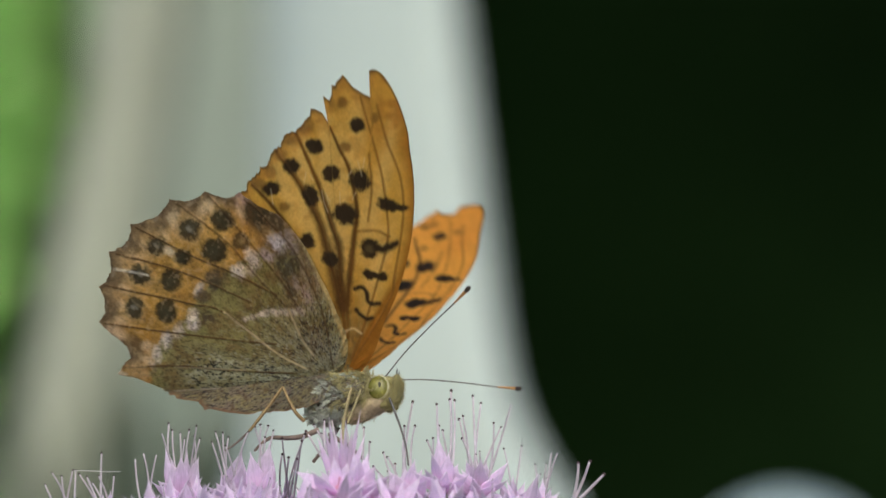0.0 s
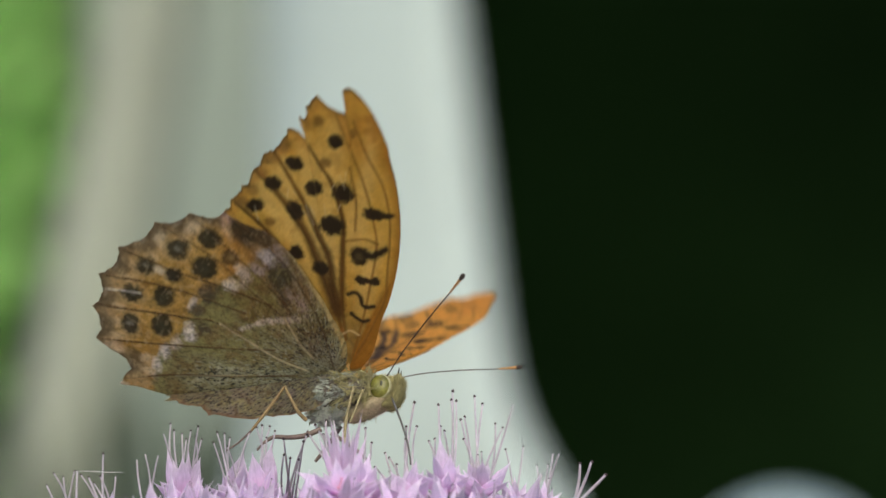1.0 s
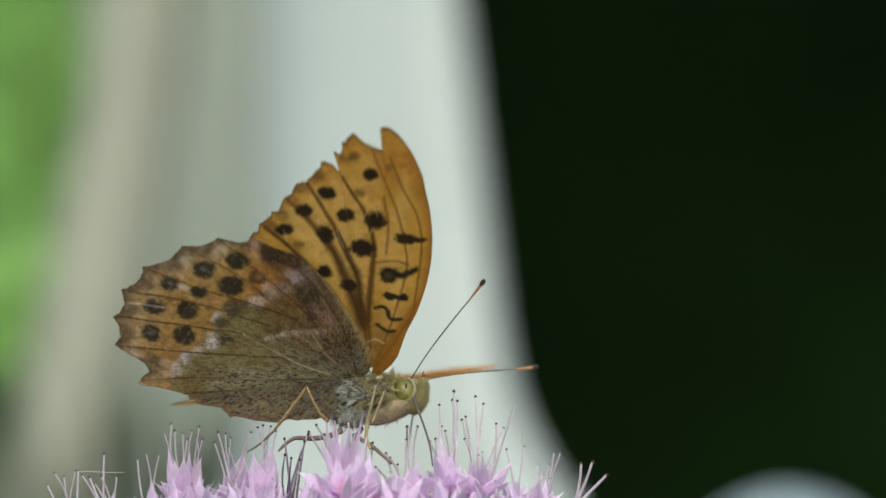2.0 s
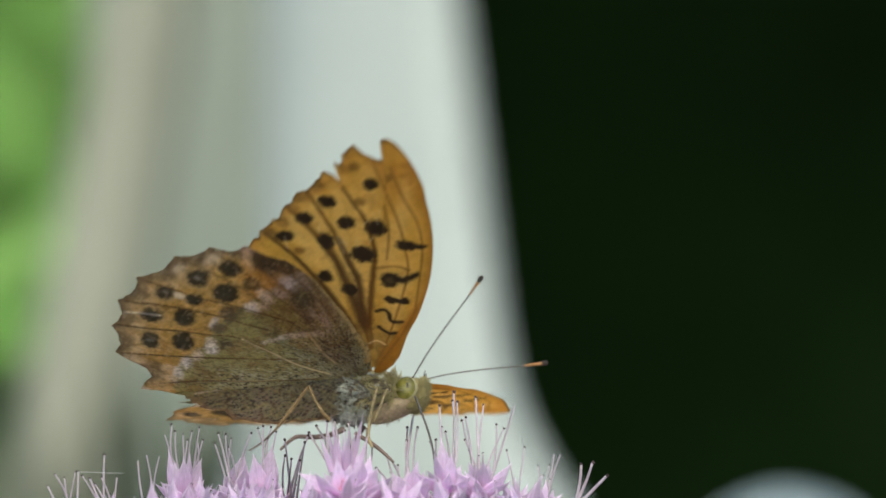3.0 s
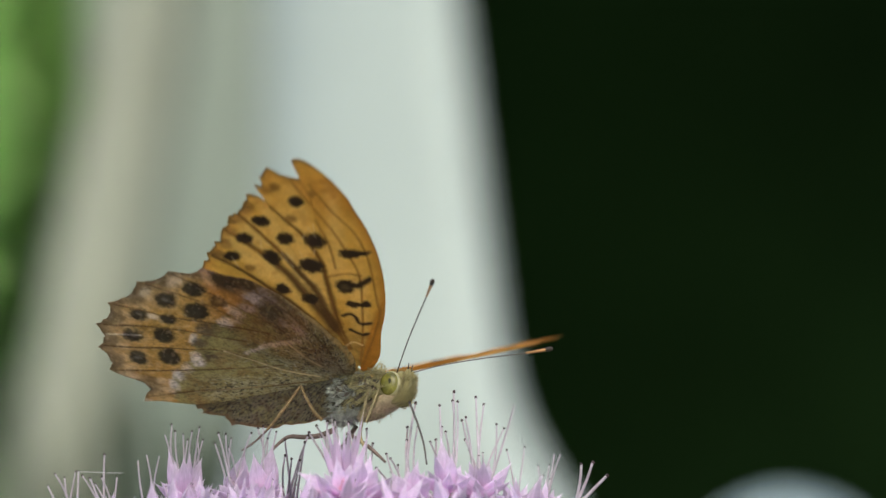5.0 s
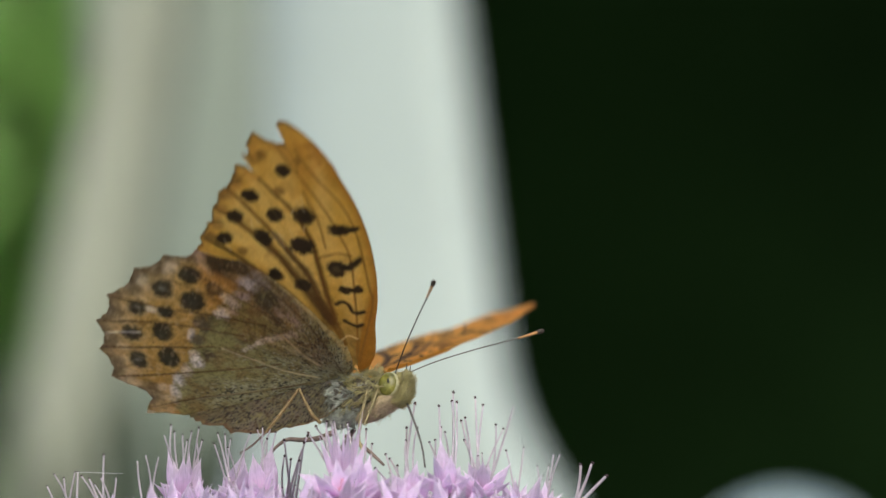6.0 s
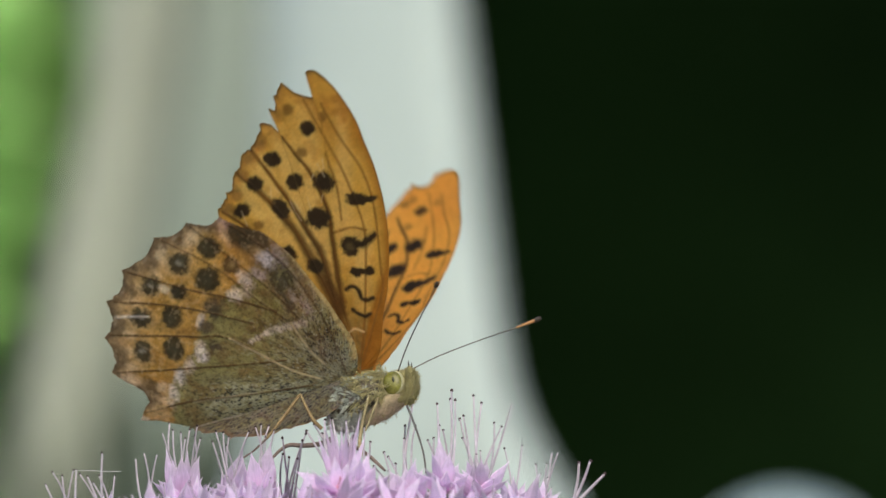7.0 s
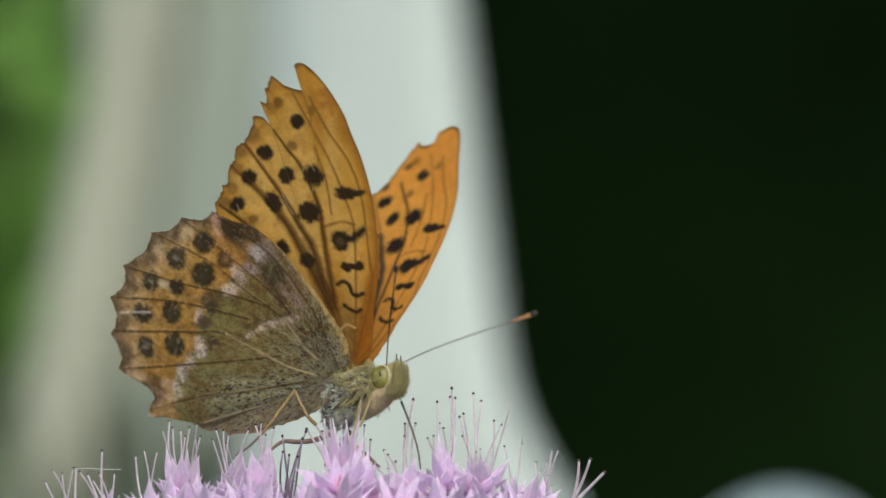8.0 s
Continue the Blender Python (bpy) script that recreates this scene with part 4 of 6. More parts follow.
def standing_floret(x, foot, depth, petals, tips=(), thick=1.0):
    """A starry floret: pointed petals, each given by its tip and width, some more towards the front, and its stamens."""
    rnd = random.Random(int(x) + 7)
    cup = bmesh.new()
    add_tube(cup, [uv(0, 0, -16), uv(0, 0, -4), uv(0, 0, 3)], [U * 3, U * 7, U * 6], 8)
    f = part("floret", cup, M_CALYX, plant)
    f.matrix_basis = Matrix.Translation(at(x, foot, depth))
    for tx, ty, w in petals:
        near = rnd.uniform(-40, 30)
        base = at(x + (tx - x) * 0.12, foot - 6, depth + near * 0.1)
        petal_to(f, base, at(tx, ty, depth + near), w * (1.35 if w > 12 else 1), rnd.uniform(-0.6, 0.6))
    for k in range(5 if len(petals) > 4 and petals[0][2] > 12 else 0):
        tx = x + (k - 2) * 24 + rnd.uniform(-12, 12)
        petal_to(f, at(x, foot - 4, depth - 6), at(tx, foot - rnd.uniform(10, 48), depth - rnd.uniform(30, 70)), rnd.uniform(20, 28), rnd.uniform(-0.4, 0.4))
    add_carpels(f, 0.7)
    stamens_to(f, tips, int(x), 12, thick)
    bases.append(f.matrix_basis.translation.copy())
    return f


standing_floret(322, 892, -30, ((289, 786, 26), (303, 812, 22), (322, 802, 20), (336, 794, 20), (351, 803, 24), (280, 846, 18), (364, 846, 20)),
                ((300, 745), (287, 762), (306, 757), (320, 762), (328, 772), (336, 757), (349, 750), (355, 772), (345, 768)))
standing_floret(350, 908, -70, ((328, 850, 20), (366, 852, 18), (349, 838, 20)))
standing_floret(262, 925, -10, ((266, 860, 18), (249, 876, 16), (280, 868, 18), (238, 890, 14)), ((240, 808), (255, 798), (278, 800)))
standing_floret(415, 892, -90, ((412, 796, 36), (392, 826, 22), (382, 850, 18), (432, 816, 20), (444, 846, 20)),
                ((376, 778), (382, 760), (395, 762), (405, 770), (400, 785), (440, 760)))
standing_floret(462, 890, -110, ((472, 784, 30), (444, 795, 22), (458, 806, 20), (485, 818, 20), (492, 848, 18), (432, 850, 18)),
                ((485, 758), (470, 770), (462, 748), (452, 752), (476, 750)))
standing_floret(508, 920, 10, ((494, 850, 12), (503, 838, 12), (516, 848, 12), (486, 866, 14), (526, 866, 14)), ((500, 800, -100), (512, 806, -110), (500, 772, -120), (527, 808, -110), (535, 776, -120), (541, 764, -110)))
standing_floret(600, 880, -300, ((528, 817, 24), (548, 842, 20), (572, 822, 18), (592, 800, 18), (612, 808, 18), (632, 818, 18), (652, 848, 20)),
                ((543, 760, -60), (575, 740, -60), (588, 738, -40), (556, 748, -40), (570, 764, -60)))
standing_floret(634, 882, -260, ((620, 796, 18), (637, 800, 18), (652, 797, 22), (666, 818, 20), (690, 842, 20), (604, 840, 18)),
                ((612, 742, -60), (645, 753, -50), (655, 779, -60), (632, 770, -60)))
standing_floret(607, 880, -220, ((571, 735, 11), (582, 727, 11), (602, 743, 12), (614, 738, 11), (637, 718, 11), (592, 756, 12), (625, 752, 12), (648, 762, 12), (560, 762, 12)))
standing_floret(722, 886, -240, ((688, 829, 20), (704, 838, 18), (718, 822, 18), (732, 808, 20), (748, 826, 20), (762, 850, 18)),
                ((680, 797, -60), (687, 805, -50), (717, 751, 30), (715, 773, -60), (731, 708, 60), (735, 750, -20), (662, 822, -60), (700, 818, -40)))
standing_floret(786, 872, -220, ((780, 764, 26), (766, 792, 18), (796, 796, 20), (812, 816, 20), (748, 838, 20), (830, 842, 20)),
                ((757, 776, -40), (768, 772, 30), (774, 712, -60), (778, 750, -20), (799, 688, 30), (805, 705, -60), (797, 703, -40), (784, 758, -60)))
standing_floret(848, 878, -180, ((822, 808, 20), (838, 818, 18), (852, 808, 20), (868, 816, 22), (906, 813, 20), (888, 836, 20), (815, 846, 18)),
                ((814, 738, 60), (820, 733, -40), (819, 772, -20), (838, 697, 30), (852, 710, 60), (826, 790, -20), (875, 745), (888, 752), (907, 710), (850, 795), (843, 800)))
standing_floret(908, 905, -110, ((888, 846, 16), (912, 838, 16), (930, 846, 15), (942, 868, 16), (878, 868, 16)), ((858, 838), (893, 790), (924, 785)))
standing_floret(958, 915, 0, ((948, 850, 15), (962, 842, 14), (977, 860, 15), (938, 872, 16), (986, 874, 15)),
                ((948, 818), (957, 835), (968, 817), (970, 842), (976, 860), (977, 797), (988, 797)))
standing_floret(985, 940, 25, ((960, 888, 15), (988, 886, 15)), ((1025, 815), (1045, 812), (1070, 836)), 1.6)
standing_floret(190, 930, 10, ((178, 870, 13), (197, 864, 13), (212, 880, 13), (166, 884, 13)), ((181, 798), (203, 838), (175, 838), (155, 840), (141, 835), (164, 850)), 1.2)
standing_floret(122, 940, 20, ((118, 886, 12), (134, 888, 12)), ((135, 828), (130, 828), (110, 838), (93, 832), (80, 853)), 1.2)


# low florets before and between them
for k in range(24):
    rnd = random.Random(60 + k)
    x = 270 + 28.5 * k + rnd.uniform(-9, 9)
    sink = 14 * math.exp(-((x - 510) / 26) ** 2) + 0.00016 * (x - 600) ** 2
    way = Vector(((x - 600) / 700 + rnd.uniform(-0.3, 0.3), rnd.uniform(-0.5, 0.1), 1))
    bases.append(floret(at(x, 914 + sink + rnd.uniform(-8, 10), (-340, -180, -260)[k % 3]), way, 0.72, 52, 300 + k, 1))
# the rest of the head, behind and below
for k in range(25):
    x = 290 + 27 * k + random.Random(k).uniform(-14, 14)
    sink = 26 * math.exp(-((x - 510) / 36) ** 2) + 34 * math.exp(-((x - 378) / 26) ** 2) + 24 * math.exp(-((x - 675) / 26) ** 2)
    bases.append(floret(at(x, 944 + sink + 0.00030 * (x - 600) ** 2, 45 + 40 * (k % 3)), Vector(((x - 600) / 900, 0.05, 1)), 0.9, 34, 900 + k, 2, False))
GOLD = math.pi * (3 - 5 ** 0.5)
for k in range(170):
    rr = 545 * math.sqrt((k + 0.5) / 170)
    x, depth = 575 + rr * math.cos(k * GOLD), rr * math.sin(k * GOLD) * 0.9
    drop = 0.00042 * rr * rr
    b = at(x, 968 + drop - (14 if depth > 0 else -14), depth)
    if all((b - q).length > 50 * U for q in bases):
        way = Vector(((x - 575) / 900, depth / 900, 1)).normalized()
        bases.append(floret(b, way, 0.95, 40, 500 + k, 1, False))
stalks = bmesh.new()
for b in bases:
    add_tube(stalks, bend([b - Vector(uv(0, 0, 12)), b.lerp(HUB, 0.35) - Vector(uv(0, 0, 40)), HUB], 10), [U * (3.2 + 0.9 * k) for k in range(11)], 6)
tagged(part("stalks", stalks, M_CALYX, plant, "branching grey green flower stalks"), kind="stuff")
part("stem", add_tube(bmesh.new(), bend([HUB, HUB + Vector((0.003, 0.002, -0.15)), Vector((HUB.x + 0.004, HUB.y, 0.0))], 16), [0.0042] * 17, 12), M_CALYX, plant, "grey green stem")
silk = part("spider_thread", add_tube(bmesh.new(), bend([at(132, 829, 10), at(160, 829.5, 6), at(190, 831, 2), at(215, 831, 0)], 16), [0.5 * U] * 17, 5), M_THREAD, plant, "thread of spider silk between stamens")


# ---- the garden behind ----
def ground():
    bm = bmesh.new()
    bmesh.ops.create_grid(bm, x_segments=60, y_segments=60, size=1.0)
    for v in bm.verts:
        v.co = Vector((math.copysign(abs(v.co.x) ** 3, v.co.x) * 400, math.copysign(abs(v.co.y) ** 3, v.co.y) * 400, 0))
        v.co.z = 0.02 * noise.noise(v.co * 0.8) - 0.01
    tagged(part("ground", bm, M_EARTH), "mossy garden soil reaching far away", "ground", kind="structure")


def behind(x, y, dist):
    """A place dist metres behind the flower head, on the line of view right and down as given."""
    k = (REACH + dist) / REACH
    return Vector(((x - 784) * U * k, dist, EYE_Z + (441 - y) * U * k))


def pillar():
    """A white pillar, rounded, widening to one side at its foot."""
    dist = 2.4
    bm = bmesh.new()
    rings = []
    for i in range(61):
        y = -2600 + i * 70
        right = np.interp(y, [-2600, 0, 300, 600, 700, 760, 820, 882, 960, 1100, 1300, 1700], [640, 815, 852, 889, 909, 931, 961, 1002, 1048, 1122, 1192, 1258])
        left = np.interp(y, [-2600, 0, 420, 560, 660, 750, 820, 882, 960, 1100, 1300, 1700], [550, 456, 456, 450, 440, 428, 416, 400, 370, 300, 220, 150])
        a, b = behind(left, y, dist), behind(right, y, dist)
        c, h = (a + b) / 2, (b.x - a.x) / 2
        ring = []
        for k in range(40):
            t = 2 * math.pi * k / 40
            cx = math.copysign(abs(math.cos(t)) ** (0.5 if math.cos(t) > 0 else 0.9), math.cos(t))
            cy = math.copysign(abs(math.sin(t)) ** 0.35, math.sin(t))
            ring.append(bm.verts.new((c.x + h * cx, c.y + 0.12 + 0.11 * cy - 0.05 * cx, max(c.z, -0.01))))
        rings.append(ring)
    for a, b in zip(rings, rings[1:]):
        for k in range(40):
            bm.faces.new((a[k], a[(k + 1) % 40], b[(k + 1) % 40], b[k]))
    bmesh.ops.remove_doubles(bm, verts=bm.verts, dist=1e-5)
    bmesh.ops.recalc_face_normals(bm, faces=bm.faces)
    tagged(part("pillar", bm, M_PLASTER), "white plaster pillar with a flaring foot on the ground", "pillar")


def slanting_post():
    dist = 3.0
    bm = bmesh.new()
    top, foot = behind(520, -1400, dist), behind(-32, 1620, dist)
    foot.z = -0.02
    line = [top.lerp(foot, k / 20) for k in range(21)]
    add_tube(bm, line, [0.018 + 0.0021 * k + 0.0012 * noise.noise(p * 9) for k, p in enumerate(line)], 20)
    tagged(part("leaning_post", bm, M_POST), "pale weathered wooden post leaning to one side", "post")


def pale_stone():
    dist = 2.2
    c = behind(1385, 1180, dist)
    bm = bmesh.new()
    r = behind(1720, 0, dist).x - behind(1380, 0, dist).x
    height = behind(0, 933, dist).z
    add_ball(bm, (c.x + 0.014, dist + r, height / 2), (r * 1.0, r * 0.9, height / 2 + 0.01), 48, 32, 0.03, 2)
    tagged(part("boulder", bm, M_STONE), "pale rounded boulder on the ground", "stone")


def garden_wall():
    """A low grey rendered wall behind the post and the pillar."""
    a, b = behind(150, 0, 3.3), behind(660, 0, 3.3)
    bm = bmesh.new()
    bmesh.ops.create_cube(bm, size=1)
    for v in bm.verts:
        v.co = Vector(((a.x + b.x) / 2 + v.co.x * (b.x - a.x), 3.4 + v.co.y * 0.2, 0.9 + v.co.z * 1.82))
    bmesh.ops.bevel(bm, geom=bm.edges[:], offset=0.012, segments=2, affect="EDGES")
    tagged(part("garden_wall", bm, M_WALL, smooth=False), "grey green rendered garden wall", "wall", kind="structure")


def fern_clump():
    """Dark low leaves at the foot of the wall."""
    root = behind(262, 441, 2.7)
    root.z = 0
    clump = empty("low_plant", Matrix.Translation(root), "dark green low plant at the foot of a wall", "plant")
    rnd = random.Random(8)
    top = behind(0, 590, 2.7).z
    blades = []
    for arch in (0.02, 0.05, 0.09):
        bm = bmesh.new()
        rows = []
        for k in range(9):
            t = k / 8
            w = 0.011 * math.sin(math.pi * (0.12 + 0.88 * t) ** 0.8) + 0.0004
            rows.append([bm.verts.new((x * w, arch * t * t - 0.3 * w * (1 - abs(x)), top * t)) for x in (-1, 0, 1)])
        for a, b in zip(rows, rows[1:]):
            for k in (0, 1):
                bm.faces.new((a[k], a[k + 1], b[k + 1], b[k]))
        me = bpy.data.meshes.new("leaf")
        bm.to_mesh(me)
        bm.free()
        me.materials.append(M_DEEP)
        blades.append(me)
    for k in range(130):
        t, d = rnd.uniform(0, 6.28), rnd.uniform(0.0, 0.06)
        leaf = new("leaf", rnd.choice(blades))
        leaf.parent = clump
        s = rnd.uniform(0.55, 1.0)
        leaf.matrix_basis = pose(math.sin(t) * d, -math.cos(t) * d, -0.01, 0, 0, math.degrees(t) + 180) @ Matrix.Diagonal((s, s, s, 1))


def dark_backdrop():
    """A plain dark backdrop, deep and open-fronted, that closes the view in place of shaded shrubs."""
    # only the back shows; its sides and ceiling are added out of view
    for name, lo, hi in (("backdrop_back", (-0.2, 6.4, -0.05), (4.6, 6.5, 2.7)), ("backdrop_side", (4.5, 3.7, -0.05), (4.6, 6.4, 2.7)), ("backdrop_far", (-0.26, 3.7, -0.05), (-0.2, 6.5, 2.7)), ("ceiling", (-0.3, 3.6, 2.7), (4.7, 6.6, 2.8))):
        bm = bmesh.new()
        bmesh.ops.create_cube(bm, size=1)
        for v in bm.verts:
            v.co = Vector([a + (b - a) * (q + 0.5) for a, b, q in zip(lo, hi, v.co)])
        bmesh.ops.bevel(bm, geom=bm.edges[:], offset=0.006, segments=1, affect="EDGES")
        tagged(part(name, bm, M_DARK, smooth=False), "dark backdrop standing in for shaded shrubs", "wall" if name != "ceiling" else "ceiling", kind="structure")


def shrub():
    """Bright leaves on thin stems, far out of focus, stirring in the wind."""
    root = behind(-60, 441, 5.0)
    root.z = 0
    bush = empty("shrub", Matrix.Translation(root), "bright green leafy shrub stirring in the wind", "shrub")
    rnd = random.Random(4)
    for k in range(9):
        foot = Vector((rnd.uniform(-.12, .12), rnd.uniform(-.12, .12), -0.01))
        head = Vector((rnd.uniform(-.45, .3), rnd.uniform(-.3, .3), rnd.uniform(0.8, 1.5)))
        part("stem", add_tube(bmesh.new(), bend([foot, foot.lerp(head, 0.5) + Vector((rnd.uniform(-.08, .08), 0, 0)), head], 12), [0.009 - 0.0005 * i for i in range(13)], 6), M_CALYX, bush)
    def foliage(count, lo, hi, keep):
        bm = bmesh.new()
        for k in range(count):
            c = Vector([rnd.uniform(a, b) for a, b in zip(lo, hi)])
            if not keep(k, c):
                continue
            ln, w = rnd.uniform(0.035, 0.06), rnd.uniform(0.012, 0.018)
            m = Matrix.Translation(c) @ Euler((rnd.uniform(0.4, 1.1), rnd.uniform(-0.5, 0.5), rnd.uniform(-0.7, 0.7))).to_matrix().to_4x4()
            v = [bm.verts.new(m @ Vector(q)) for q in ((0, -ln, 0), (w, -ln * .3, .004), (w * .8, ln * .4, .004), (0, ln, -0.006), (-w * .8, ln * .4, .004), (-w, -ln * .3, .004), (0, 0, -0.003))]
            for a in range(6):
                bm.faces.new((v[a], v[(a + 1) % 6], v[6]))
        return bm

    bm = foliage(9000, (-0.45, -0.1, 0.05), (0.34, 0.2, 1.5), lambda k, c: noise.noise(c * 3.2) > -0.42 and (c.z > 0.46 or k % 8 == 0))
    tagged(part("leaves", bm, M_LEAF_DIM, bush, "dark green leaves"), kind="stuff")
    # an added spray whose pale colour stands in for stronger light on the leaves
    bm = foliage(2600, (-0.16, -0.32, 0.43), (0.15, -0.2, 0.98), lambda k, c: noise.noise(c * 6) > -0.4 and c.x < 0.15 - 0.32 * max(0, 0.70 - c.z))
    part("stem", add_tube(bmesh.new(), bend([(0, 0, 0), (-0.05, -0.15, 0.4), (-0.02, -0.26, 0.9)], 12), [0.008 - 0.0004 * i for i in range(13)], 6), M_CALYX, bush)
    spray = tagged(part("leaf_spray", bm, M_LEAF_LIT, bush, "leaves coloured as brightly lit, swaying in the wind"), kind="stuff")
    return bush, spray


ground()
pillar()
slanting_post()
pale_stone()
garden_wall()
fern_clump()
dark_backdrop()
bush, spray = shrub()


# ---- what moves ----
def stance(x, z, yaw, pitch, roll):
    """The body: its place right of and above the lens axis in wing units, then its heading, nose-up pitch and roll, in degrees."""
    turn = Matrix.Rotation(radians(yaw), 4, "Z") @ Matrix.Rotation(-radians(pitch), 4, "Y") @ Matrix.Rotation(radians(roll), 4, "X")
    return Matrix.Translation((x * U, 0, EYE_Z + z * U)) @ turn


def opened(side, angle, sweep):
    """A wing turned about the body's length by its opening, swept within its plane."""
    a, s = radians(angle), radians(sweep)
    x, out = Vector((1, 0, 0)), Vector((0, side * math.sin(a), math.cos(a)))
    m = Matrix((x, out, x.cross(out))).transposed().to_4x4()
    return m @ Matrix.Rotation(s, 4, "Z")


def horn(side, turn, lift):
    """An antenna: turned from the body's length, and lifted."""
    return Matrix.Translation(uv(122, side * 9, -6)) @ Matrix.Rotation(radians(turn), 4, "Z") @ Matrix.Rotation(-radians(lift), 4, "Y")


